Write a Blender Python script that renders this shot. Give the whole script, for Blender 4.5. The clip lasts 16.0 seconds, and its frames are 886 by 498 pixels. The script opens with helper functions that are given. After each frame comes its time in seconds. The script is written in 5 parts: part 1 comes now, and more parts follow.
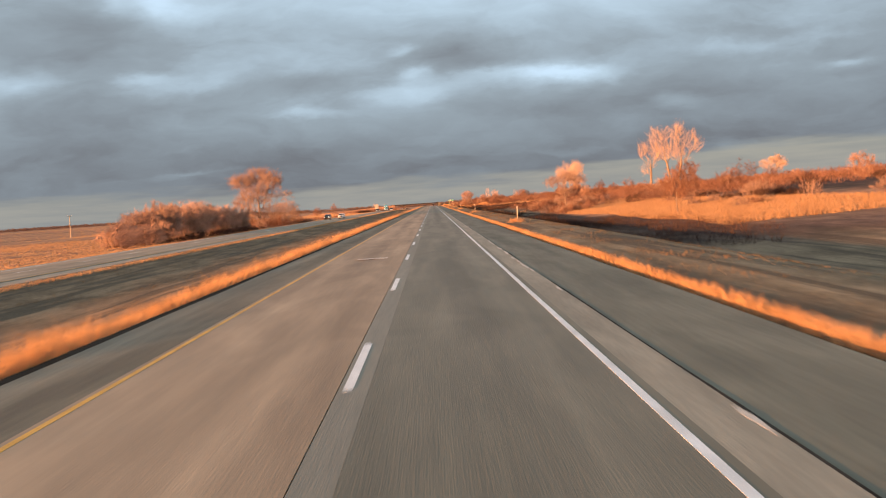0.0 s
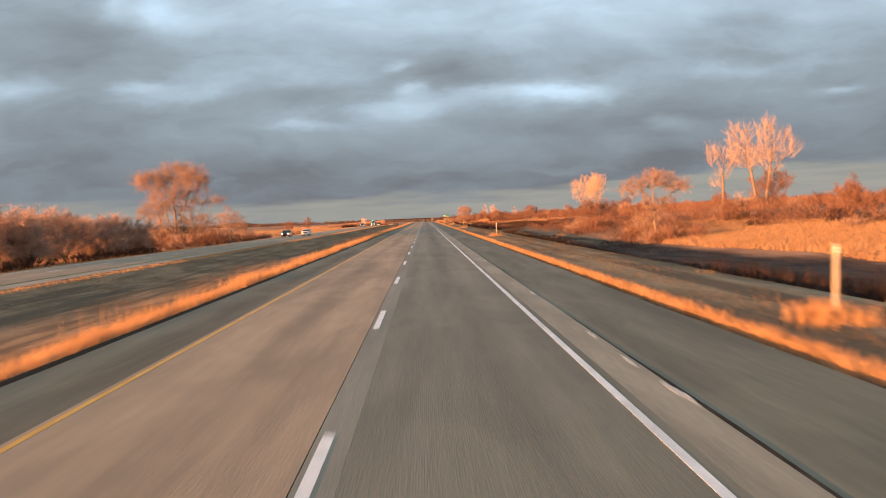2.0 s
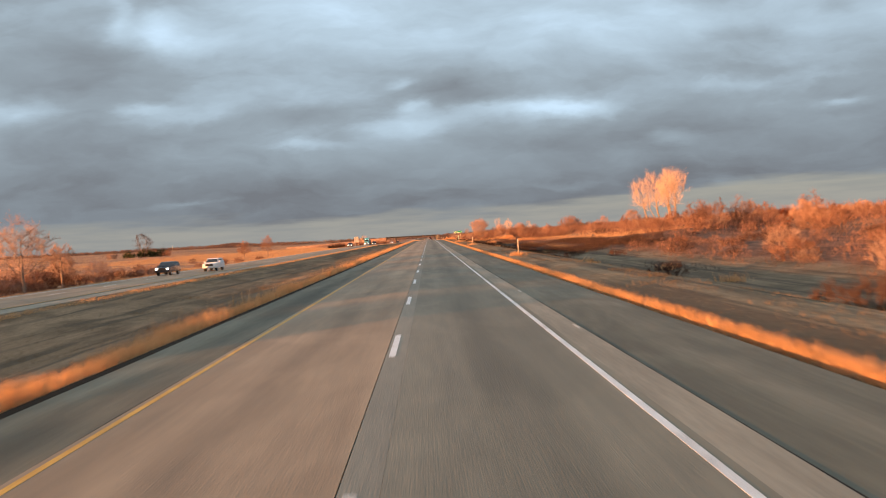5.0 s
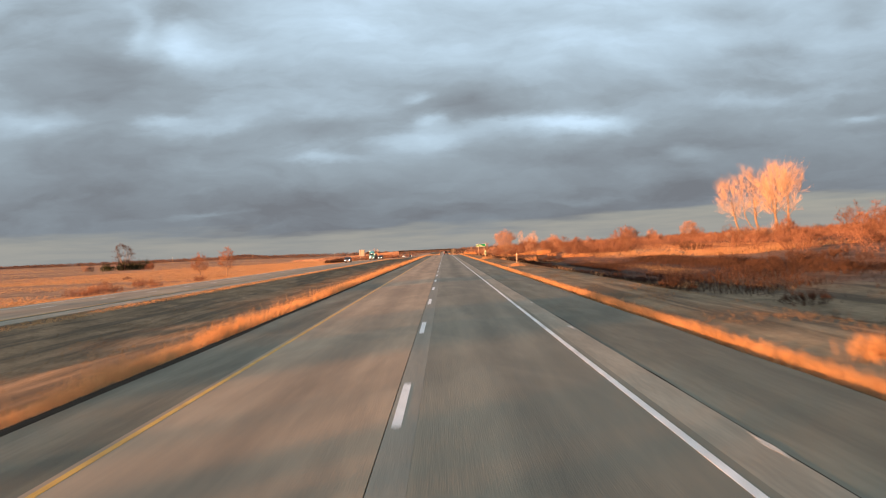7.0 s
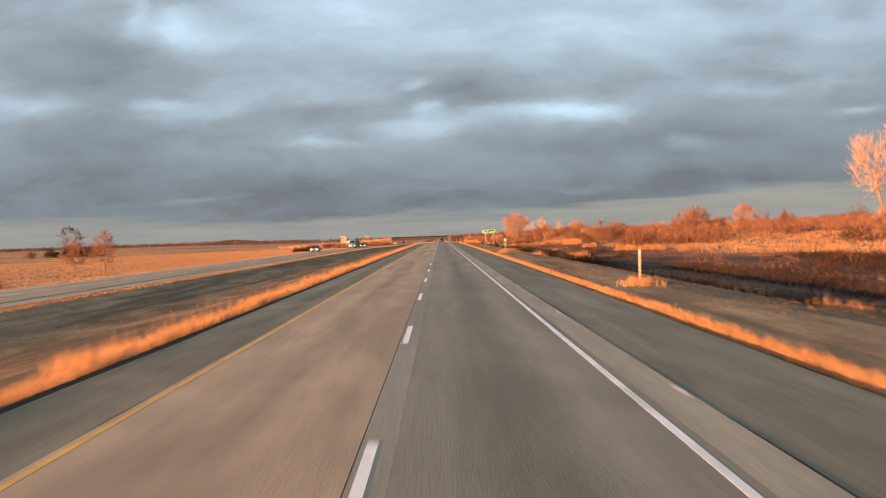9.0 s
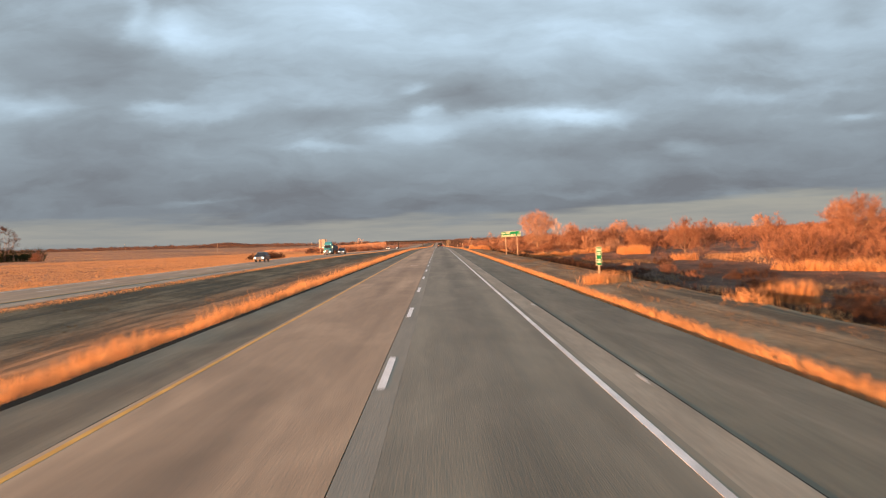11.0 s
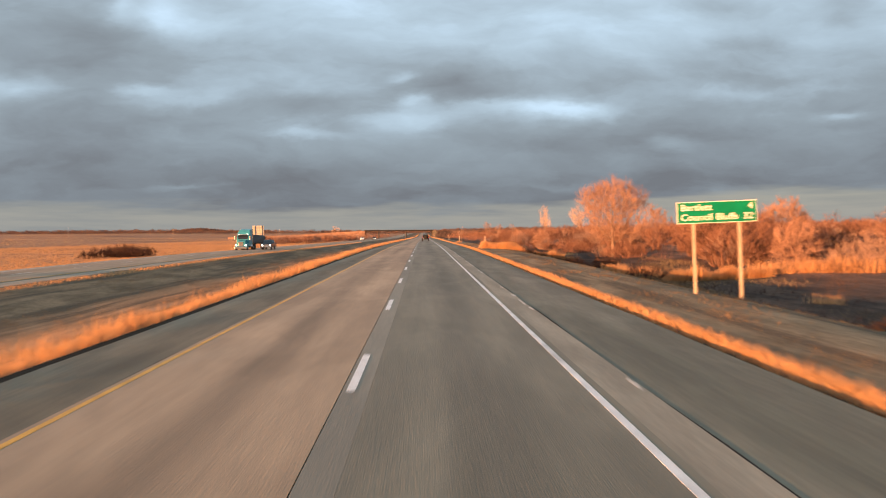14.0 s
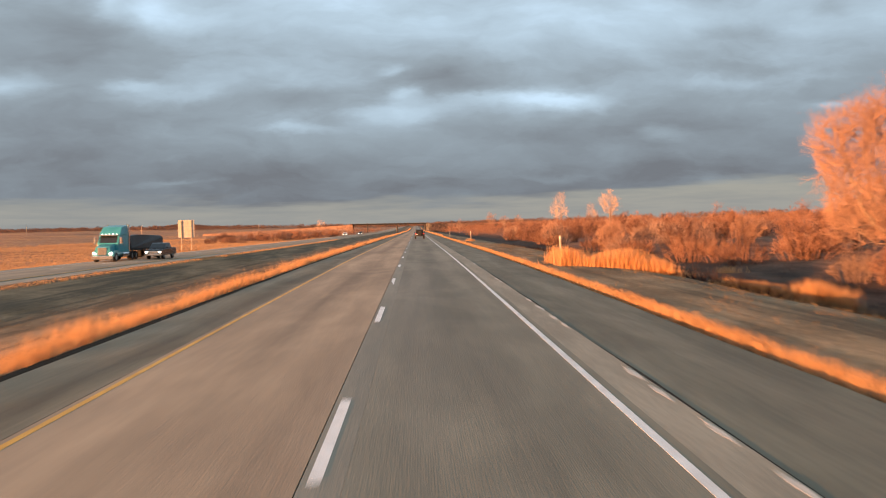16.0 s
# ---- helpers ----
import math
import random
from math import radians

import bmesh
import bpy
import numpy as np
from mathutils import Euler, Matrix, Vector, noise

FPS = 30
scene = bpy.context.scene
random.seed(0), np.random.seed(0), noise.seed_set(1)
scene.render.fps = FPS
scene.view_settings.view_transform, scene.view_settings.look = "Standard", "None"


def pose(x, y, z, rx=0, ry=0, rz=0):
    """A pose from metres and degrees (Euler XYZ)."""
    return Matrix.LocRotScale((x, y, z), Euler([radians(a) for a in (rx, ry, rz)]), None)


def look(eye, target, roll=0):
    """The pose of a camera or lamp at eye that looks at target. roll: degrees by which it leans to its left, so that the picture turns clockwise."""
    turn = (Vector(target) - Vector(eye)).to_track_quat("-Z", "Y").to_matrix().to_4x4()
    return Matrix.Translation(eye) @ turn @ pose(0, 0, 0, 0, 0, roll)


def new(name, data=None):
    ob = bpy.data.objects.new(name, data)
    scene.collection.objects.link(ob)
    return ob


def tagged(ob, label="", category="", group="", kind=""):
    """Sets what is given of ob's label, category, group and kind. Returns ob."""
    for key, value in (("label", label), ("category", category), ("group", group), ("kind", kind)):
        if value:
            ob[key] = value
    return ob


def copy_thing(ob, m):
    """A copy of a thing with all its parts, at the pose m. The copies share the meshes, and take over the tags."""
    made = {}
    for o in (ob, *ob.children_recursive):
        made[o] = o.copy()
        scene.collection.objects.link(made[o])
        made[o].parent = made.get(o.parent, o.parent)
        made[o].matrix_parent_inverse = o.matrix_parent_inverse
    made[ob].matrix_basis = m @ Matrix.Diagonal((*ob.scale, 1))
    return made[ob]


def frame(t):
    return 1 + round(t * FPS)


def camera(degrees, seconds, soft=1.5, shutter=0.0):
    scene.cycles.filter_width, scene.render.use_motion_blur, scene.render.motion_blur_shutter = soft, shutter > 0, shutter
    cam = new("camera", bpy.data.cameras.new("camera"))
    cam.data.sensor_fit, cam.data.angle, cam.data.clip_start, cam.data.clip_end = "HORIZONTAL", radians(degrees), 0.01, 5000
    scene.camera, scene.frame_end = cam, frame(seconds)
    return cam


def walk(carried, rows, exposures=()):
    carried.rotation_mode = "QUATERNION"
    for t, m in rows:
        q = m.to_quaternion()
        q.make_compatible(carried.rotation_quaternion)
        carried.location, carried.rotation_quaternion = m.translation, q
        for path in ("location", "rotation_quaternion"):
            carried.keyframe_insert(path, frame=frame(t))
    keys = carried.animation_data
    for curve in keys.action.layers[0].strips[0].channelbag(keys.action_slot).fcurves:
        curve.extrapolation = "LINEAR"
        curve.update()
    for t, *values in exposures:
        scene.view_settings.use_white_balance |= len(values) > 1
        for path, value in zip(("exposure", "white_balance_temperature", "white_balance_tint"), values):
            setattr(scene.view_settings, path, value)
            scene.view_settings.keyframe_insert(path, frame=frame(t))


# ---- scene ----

# x: to the right of the centre joint of the roadway; y: along the roadway; z: up. Metres.
cam = camera(55.8, 16.0, soft=1.1, shutter=0.33)
PATH = [  # seconds, x, y, z, tilt, lean, turn
    (0, 1.36, 0.00, 2.30, 86.78, 3.78, -0.74),
    (0.5, 1.35, 16.48, 2.30, 87.38, 2.91, -1.00),
    (1, 1.36, 32.97, 2.30, 87.98, 2.76, -0.89),
    (1.5, 1.34, 49.47, 2.30, 87.84, 2.75, -1.28),
    (2, 1.26, 65.97, 2.30, 87.83, 2.33, -1.26),
    (2.5, 1.27, 82.48, 2.30, 87.92, 2.38, -1.06),
    (3, 1.17, 98.99, 2.30, 87.27, 2.35, -1.20),
    (3.5, 1.12, 115.51, 2.30, 87.34, 2.31, -1.31),
    (4, 1.04, 132.03, 2.30, 87.92, 2.35, -1.39),
    (4.5, 1.00, 148.55, 2.30, 88.53, 3.05, -1.23),
    (7, 0.86, 231.16, 2.30, 90.00, 2.45, 0.08),
    (7.5, 0.91, 247.68, 2.30, 90.12, 2.55, 0.09),
    (8, 0.93, 264.20, 2.30, 89.70, 2.45, 0.18),
    (8.5, 0.94, 280.70, 2.30, 89.06, 2.18, 0.01),
    (11, 1.09, 363.15, 2.30, 89.37, 1.56, -0.33),
    (11.5, 1.12, 379.62, 2.30, 89.26, 1.42, -0.17),
    (12, 1.19, 396.07, 2.30, 89.05, 1.31, -0.21),
    (12.5, 1.25, 412.52, 2.30, 89.25, 1.66, -0.28),
    (13, 1.24, 428.95, 2.30, 89.06, 1.67, -0.78),
    (13.5, 1.19, 445.37, 2.30, 88.89, 1.06, -1.10),
    (14, 1.19, 461.77, 2.30, 88.68, 0.36, -1.34),
    (14.5, 1.18, 478.16, 2.30, 88.44, 0.84, -1.40),
    (15, 1.18, 494.54, 2.30, 88.14, 1.44, -1.50),
    (15.5, 1.12, 510.90, 2.30, 88.07, 1.10, -1.73),
    (16, 1.09, 527.24, 2.30, 88.18, 1.10, -1.85),
]
walk(cam, [(t, pose(x, y, z, rx, ry, rz)) for t, x, y, z, rx, ry, rz in PATH])

# ---------------------------------------------------------------- light
SUN_ELEV = 4.1
SUN_FROM = Vector((-0.74, -0.67, 0)).normalized()
sun_data = bpy.data.lights.new("sun", "SUN")
sun_data.energy, sun_data.angle, sun_data.color = 6.4, radians(0.6), (1.0, 0.415, 0.155)
sun = new("sun", sun_data)
sun_dir = SUN_FROM * math.cos(radians(SUN_ELEV)) + Vector((0, 0, math.sin(radians(SUN_ELEV))))
sun.matrix_world = look(sun_dir * 100, (0, 0, 0))
scene.view_settings.exposure = 1.4


class Nodes:
    """Short hand for building a node tree."""

    def __init__(self, tree, fresh=True):
        self.tree = tree
        if fresh:
            tree.nodes.clear()

    def add(self, kind, ins=None, **props):
        n = self.tree.nodes.new(kind)
        for k, v in props.items():
            if k == "operation":
                n.operation = v
            elif k == "data_type":
                n.data_type = v
            elif k == "blend_type":
                n.blend_type = v
            elif k == "noise_dimensions":
                n.noise_dimensions = v
            elif k == "sky_type":
                n.sky_type = v
            elif k == "sun_disc":
                n.sun_disc = v
            elif k == "sun_elevation":
                n.sun_elevation = v
            elif k == "sun_rotation":
                n.sun_rotation = v
            elif k == "feature":
                n.feature = v
        for k, v in (ins or {}).items():
            self.put(n.inputs[k], v)
        return n

    def put(self, socket, v):
        if hasattr(v, "is_output"):
            self.tree.links.new(v, socket)
        elif hasattr(v, "outputs"):
            self.tree.links.new(v.outputs[0], socket)
        else:
            socket.default_value = v

    def math(self, op, a, b=0.0, c=0.0):
        return self.add("ShaderNodeMath", {0: a, 1: b, 2: c}, operation=op).outputs[0]

    def noise(self, vec, scale, detail=4.0, rough=0.55, distort=0.0):
        n = self.add("ShaderNodeTexNoise", {"Vector": vec, "Scale": scale, "Detail": detail, "Roughness": rough, "Distortion": distort})
        return n.outputs["Fac"]

    def step(self, v, lo, hi, a=0.0, b=1.0):
        n = self.add("ShaderNodeMapRange", {"Value": v, "From Min": lo, "From Max": hi, "To Min": a, "To Max": b})
        n.interpolation_type = "SMOOTHSTEP"
        return n.outputs[0]

    def mix(self, f, a, b, blend="MIX"):
        n = self.add("ShaderNodeMix", data_type="RGBA", blend_type=blend)
        self.put(n.inputs[0], f)
        self.put(n.inputs[6], a if not isinstance(a, tuple) else (*a, 1.0) if len(a) == 3 else a)
        self.put(n.inputs[7], b if not isinstance(b, tuple) else (*b, 1.0) if len(b) == 3 else b)
        return n.outputs[2]


# Evening sky under a broken deck of cloud, seen on a flat sheet overhead
world = bpy.data.worlds.new("evening_sky")
scene.world = world
world.use_nodes = True
w = Nodes(world.node_tree)
tc = w.add("ShaderNodeTexCoord").outputs["Generated"]
sep = w.add("ShaderNodeSeparateXYZ", {0: tc})
up = w.math("MAXIMUM", sep.outputs[2], 0.0)
flat = w.math("ADD", up, 0.30)
sheet = w.add("ShaderNodeCombineXYZ", {0: w.math("DIVIDE", sep.outputs[0], flat), 1: w.math("DIVIDE", sep.outputs[1], flat), 2: 0.0}).outputs[0]
ahead = w.math("MAXIMUM", sep.outputs[1], 0.04)
warp = w.add("ShaderNodeTexNoise", {"Vector": sheet, "Scale": 2.9, "Detail": 5.0, "Roughness": 0.6})
wsep = w.add("ShaderNodeSeparateColor", {0: warp.outputs["Color"]})
cu = w.math("ADD", w.math("DIVIDE", sep.outputs[0], ahead), w.math("MULTIPLY_ADD", wsep.outputs[0], 0.10, -0.05))
cv = w.math("ADD", w.math("DIVIDE", up, ahead), w.math("MULTIPLY_ADD", wsep.outputs[1], 0.05, -0.025))


def puff(u, v, su, sv, amount):
    """One broad bank of cloud: across, up, half widths, how much it brightens."""
    a = w.math("POWER", w.math("DIVIDE", w.math("SUBTRACT", cu, u), su), 2.0)
    b = w.math("POWER", w.math("DIVIDE", w.math("SUBTRACT", cv, v), sv), 2.0)
    return w.math("MULTIPLY", w.math("EXPONENT", w.math("MULTIPLY", w.math("ADD", a, b), -1.0)), amount)


DARK_BANKS = [(-0.447, 0.265, 0.111, 0.085, -0.27), (-0.354, 0.227, 0.074, 0.035, -0.14), (-0.417, 0.189, 0.104, 0.022, -0.14), (-0.317, 0.298, 0.056, 0.022, -0.23),
              (0.039, 0.173, 0.056, 0.020, -0.20), (0.048, 0.155, 0.033, 0.009, -0.11), (-0.220, 0.201, 0.089, 0.027, -0.11), (-0.162, 0.148, 0.089, 0.014, -0.14),
              (-0.392, 0.132, 0.149, 0.020, -0.10), (0.147, 0.100, 0.119, 0.016, -0.14), (0.303, 0.117, 0.119, 0.017, -0.14), (0.387, 0.205, 0.134, 0.030, -0.10),
              (0.057, 0.046, 0.149, 0.012, -0.10), (-0.152, 0.066, 0.223, 0.017, -0.07), (0.348, 0.058, 0.111, 0.016, -0.07), (0.238, 0.177, 0.089, 0.017, -0.07),
              (0.336, 0.272, 0.052, 0.014, -0.23), (0.514, 0.256, 0.037, 0.023, -0.15)]
PALE_BANKS = [(-0.319, 0.258, 0.033, 0.026, 0.27), (-0.272, 0.245, 0.045, 0.014, 0.18), (-0.359, 0.280, 0.011, 0.031, 0.18), (-0.486, 0.168, 0.067, 0.019, 0.27),
              (-0.323, 0.168, 0.037, 0.007, 0.20), (-0.283, 0.155, 0.067, 0.010, 0.16), (-0.025, 0.183, 0.015, 0.007, 0.20), (-0.005, 0.153, 0.021, 0.009, 0.29),
              (-0.014, 0.129, 0.045, 0.011, 0.18), (-0.150, 0.113, 0.056, 0.007, 0.22), (0.115, 0.142, 0.071, 0.011, 0.31), (0.183, 0.144, 0.045, 0.009, 0.20),
              (0.379, 0.165, 0.082, 0.010, 0.14), (0.509, 0.132, 0.033, 0.007, 0.25), (0.302, 0.100, 0.033, 0.009, 0.22), (0.159, 0.231, 0.141, 0.035, 0.11),
              (-0.070, 0.238, 0.089, 0.031, 0.09), (-0.294, 0.054, 0.045, 0.003, 0.13), (0.185, 0.052, 0.052, 0.005, 0.13)]
veil = w.add("ShaderNodeCombineXYZ", {0: w.math("MULTIPLY", cu, 3.0), 1: w.math("MULTIPLY", cv, 9.0), 2: 0.4}).outputs[0]
mid = w.noise(veil, 1.6, 5.0, 0.55, 0.35)
fine = w.noise(w.add("ShaderNodeVectorMath", {0: veil, 1: (5.1, 2.7, 1.0)}, operation="ADD").outputs[0], 4.2, 4.0, 0.56, 0.2)
lump = w.math("ADD", w.math("MULTIPLY_ADD", mid, 0.62, -0.31), w.math("MULTIPLY_ADD", fine, 0.20, -0.10))
value = w.math("ADD", lump, w.add("ShaderNodeMapRange", {"Value": up, "From Min": 0.05, "From Max": 0.13, "To Min": 0.09, "To Max": 0.38}).outputs[0])
value = w.math("ADD", value, w.step(up, 0.12, 0.30, 0.0, 0.30))
for bank in DARK_BANKS + PALE_BANKS:
    value = w.math("ADD", value, puff(*bank))
value = w.add("ShaderNodeClamp", {0: value, 1: 0.0, 2: 1.0}).outputs[0]
ramp = w.add("ShaderNodeValToRGB", {0: value})
el = ramp.color_ramp.elements
el[0].position, el[0].color = 0.0, (0.123, 0.1335, 0.150, 1)
el[1].position, el[1].color = 1.0, (0.51, 0.67, 0.83, 1)
for pos_, col_ in ((0.35, (0.212, 0.255, 0.291, 1)), (0.65, (0.336, 0.427, 0.505, 1))):
    e = el.new(pos_)
    e.color = col_
cloud = ramp.outputs[0]
band_edge = w.math("MULTIPLY_ADD", w.noise(w.add("ShaderNodeVectorMath", {0: tc, 1: (3.0, 3.0, 30.0)}, operation="MULTIPLY").outputs[0], 1.6, 4.0, 0.55), 0.05, up)
low = w.step(w.math("SUBTRACT", band_edge, w.step(cu, 0.06, 0.4, 0.0, 0.014)), 0.043, 0.059)
sky = w.add("ShaderNodeTexSky", sky_type="NISHITA", sun_disc=False, sun_elevation=radians(SUN_ELEV), sun_rotation=math.atan2(SUN_FROM.x, SUN_FROM.y))
haze = w.noise(w.add("ShaderNodeVectorMath", {0: tc, 1: (6.0, 6.0, 70.0)}, operation="MULTIPLY").outputs[0], 1.3, 4.0, 0.6)
rim = w.mix(0.12, w.mix(w.step(haze, 0.35, 0.7), (0.252, 0.257, 0.246), (0.205, 0.220, 0.226)), w.mix(1.0, sky.outputs[0], (0.10, 0.10, 0.10), "MULTIPLY"))
deck = w.mix(low, rim, cloud)
# the cloud glows warm round the low sun, behind the road
toward = w.add("ShaderNodeVectorMath", {0: tc, 1: tuple(sun_dir)}, operation="DOT_PRODUCT").outputs["Value"]
deck = w.mix(w.step(toward, 0.25, 1.0, 0.0, 0.42), deck, (0.95, 0.52, 0.26))
bg = w.add("ShaderNodeBackground", {"Color": deck, "Strength": 0.57})
w.add("ShaderNodeOutputWorld", {"Surface": bg})

# ---------------------------------------------------------------- materials


def surface(name, dark, light, scale=1.0, stretch=(1, 1, 1), rough=0.85, bump=0.3, bump_scale=None, fleck=0.15, metal=0.0, spec=0.3, vary=0.0, stain=None):
    """A two-scale procedural surface; dark and light are base colours."""
    m = bpy.data.materials.new(name)
    m.use_nodes = True
    n = Nodes(m.node_tree)
    pos = n.add("ShaderNodeTexCoord").outputs["Object"]
    vec = n.add("ShaderNodeVectorMath", {0: pos, 1: stretch}, operation="MULTIPLY").outputs[0]
    a = n.noise(vec, scale, 5.0, 0.6, 0.2)
    b = n.noise(vec, scale * 14.0, 3.0, 0.6)
    col = n.mix(n.step(a, 0.32, 0.68), dark, light)
    if stain:
        col = n.mix(n.step(n.noise(vec, scale * 0.21, 4.0, 0.6, 0.4), 0.5, 0.72), col, stain)
    col = n.mix(fleck, col, n.mix(n.step(b, 0.35, 0.65), (0.02, 0.02, 0.02), (1.0, 1.0, 1.0)), "OVERLAY")
    if vary:
        rnd = n.add("ShaderNodeObjectInfo").outputs["Random"]
        col = n.mix(1.0, col, n.mix(rnd, (1 - vary,) * 3, (1 + vary,) * 3), "MULTIPLY")
    bs = n.add("ShaderNodeBsdfPrincipled", {"Base Color": col, "Roughness": n.math("MULTIPLY_ADD", b, 0.2, rough - 0.1), "Metallic": metal, "Specular IOR Level": spec})
    if bump:
        bp = n.add("ShaderNodeBump", {"Strength": bump, "Distance": 0.02, "Height": n.noise(vec, bump_scale or scale * 20.0, 3.0, 0.6)})
        n.put(bs.inputs["Normal"], bp.outputs[0])
    n.add("ShaderNodeOutputMaterial", {"Surface": bs})
    return m


def lane_wear(material, oil, tracks, depth):
    """Darkens a lane along its oil line and paler where tyres run, broken up by long stains."""
    k = Nodes(material.node_tree, False)
    bsdf = [q for q in k.tree.nodes if q.bl_idname == "ShaderNodeBsdfPrincipled"][0]
    under = bsdf.inputs["Base Color"].links[0].from_socket
    at_ = [q for q in k.tree.nodes if q.bl_idname == "ShaderNodeTexCoord"][0].outputs["Object"]
    x = k.add("ShaderNodeSeparateXYZ", {0: at_}).outputs[0]
    long_ = k.noise(k.add("ShaderNodeVectorMath", {0: at_, 1: (0.8, 0.045, 1.0)}, operation="MULTIPLY").outputs[0], 1.0, 3.0, 0.5, 0.6)
    blot = k.noise(k.add("ShaderNodeVectorMath", {0: at_, 1: (0.5, 0.16, 1.0)}, operation="MULTIPLY").outputs[0], 1.0, 4.0, 0.55, 1.0)

    def stripe(c, half):
        d = k.math("POWER", k.math("DIVIDE", k.math("SUBTRACT", x, c), half), 2.0)
        return k.math("EXPONENT", k.math("MULTIPLY", d, -1.0))

    tone = k.math("MULTIPLY_ADD", stripe(oil, 0.45), -depth, 1.0)
    for c in tracks:
        tone = k.math("MULTIPLY_ADD", stripe(c, 0.28), depth * 0.45, tone)
    tone = k.math("ADD", tone, k.step(long_, 0.35, 0.68, -depth * 0.7, depth * 0.7))
    tone = k.math("ADD", tone, k.step(blot, 0.40, 0.66, -depth * 0.6, depth * 0.5))
    shade = k.add("ShaderNodeCombineColor", {0: tone, 1: tone, 2: tone}).outputs[0]
    k.put(bsdf.inputs["Base Color"], k.mix(1.0, under, shade, "MULTIPLY"))


def blades_material(name, dark, light, through_light=0.35):
    """Dry stalks: each its own tone, thin enough to let some light through."""
    m = bpy.data.materials.new(name)
    m.use_nodes = True
    n = Nodes(m.node_tree)
    geo = n.add("ShaderNodeNewGeometry")
    patch = n.noise(geo.outputs["Position"], 0.35, 3.0, 0.6)
    f = n.math("ADD", n.math("MULTIPLY", geo.outputs["Random Per Island"], 0.6), n.math("MULTIPLY", n.step(patch, 0.35, 0.65), 0.4))
    col = n.mix(f, dark, light)
    d = n.add("ShaderNodeBsdfDiffuse", {"Color": col, "Roughness": 0.5})
    tr = n.add("ShaderNodeBsdfTranslucent", {"Color": col})
    mx = n.add("ShaderNodeMixShader", {0: through_light, 1: d, 2: tr})
    n.add("ShaderNodeOutputMaterial", {"Surface": mx})
    return m


M = {}
M["lane_old"] = surface("worn_pale_concrete", (0.252, 0.193, 0.128), (0.330, 0.253, 0.168), 0.35, (1.3, 0.12, 1), 0.8, 0.2, 30, 0.05, stain=(0.237, 0.187, 0.133))
M["lane_new"] = surface("grooved_grey_concrete", (0.174, 0.154, 0.108), (0.223, 0.195, 0.138), 0.4, (1.5, 0.10, 1), 0.78, 0.2, 30, 0.05, stain=(0.188, 0.166, 0.131))
M["lane_strip"] = surface("scuffed_joint_side_concrete", (0.20, 0.179, 0.136), (0.27, 0.239, 0.181), 0.5, (1.5, 0.10, 1), 0.8, 0.2, 30, 0.06, stain=(0.19, 0.176, 0.140))
# fine grooves along the driving lane
gt = M["lane_new"].node_tree
gx_ = gt.nodes.new("ShaderNodeSeparateXYZ")
gt.links.new([k for k in gt.nodes if k.bl_idname == "ShaderNodeTexCoord"][0].outputs["Object"], gx_.inputs[0])
wave = gt.nodes.new("ShaderNodeMath")
wave.operation, wave.inputs[1].default_value = "MULTIPLY", 2 * math.pi / 0.025
gt.links.new(gx_.outputs[0], wave.inputs[0])
sine = gt.nodes.new("ShaderNodeMath")
sine.operation = "SINE"
gt.links.new(wave.outputs[0], sine.inputs[0])
groove = gt.nodes.new("ShaderNodeBump")
groove.inputs["Strength"].default_value, groove.inputs["Distance"].default_value = 0.05, 0.002
gt.links.new(sine.outputs[0], groove.inputs["Height"])
concrete_bsdf = [k for k in gt.nodes if k.bl_idname == "ShaderNodeBsdfPrincipled"][0]
gt.links.new(concrete_bsdf.inputs["Normal"].links[0].from_socket, groove.inputs["Normal"])
gt.links.new(groove.outputs[0], concrete_bsdf.inputs["Normal"])
lane_wear(M["lane_old"], -1.75, (-2.6, -0.9), 0.16)
lane_wear(M["lane_new"], 2.05, (1.2, 2.9), 0.15)
M["slab_edge"] = surface("dusty_slab_edge_concrete", (0.235, 0.204, 0.149), (0.325, 0.281, 0.206), 0.9, (1.5, 0.2, 1), 0.85, 0.3, 30, 0.08)
M["asphalt"] = surface("weathered_asphalt", (0.121, 0.119, 0.086), (0.162, 0.153, 0.111), 0.45, (1.6, 0.12, 1), 0.88, 0.4, 40, 0.08, stain=(0.179, 0.160, 0.117))
lane_wear(M["asphalt"], -4.3, (-5.2, 5.9), 0.20)
M["chip"] = surface("freshly_chipped_concrete", (0.40, 0.37, 0.32), (0.58, 0.54, 0.47), 4.0, (1, 1, 1), 0.9, 0.4, 30, 0.2)
M["base"] = surface("dark_joint_filler", (0.02, 0.018, 0.016), (0.04, 0.036, 0.032), 2.0)
M["white_paint"] = surface("worn_white_road_paint", (0.62, 0.60, 0.56), (0.80, 0.78, 0.74), 2.5, (1, 0.6, 1), 0.6, 0.2, 40, 0.2, stain=(0.5, 0.47, 0.43))
M["yellow_paint"] = surface("worn_yellow_road_paint", (0.44, 0.235, 0.03), (0.60, 0.34, 0.05), 2.5, (1, 0.6, 1), 0.6, 0.2, 40, 0.2)
M["tar"] = surface("cracked_joint_tar", (0.022, 0.019, 0.015), (0.065, 0.054, 0.042), 3.0, rough=0.95, spec=0.05)

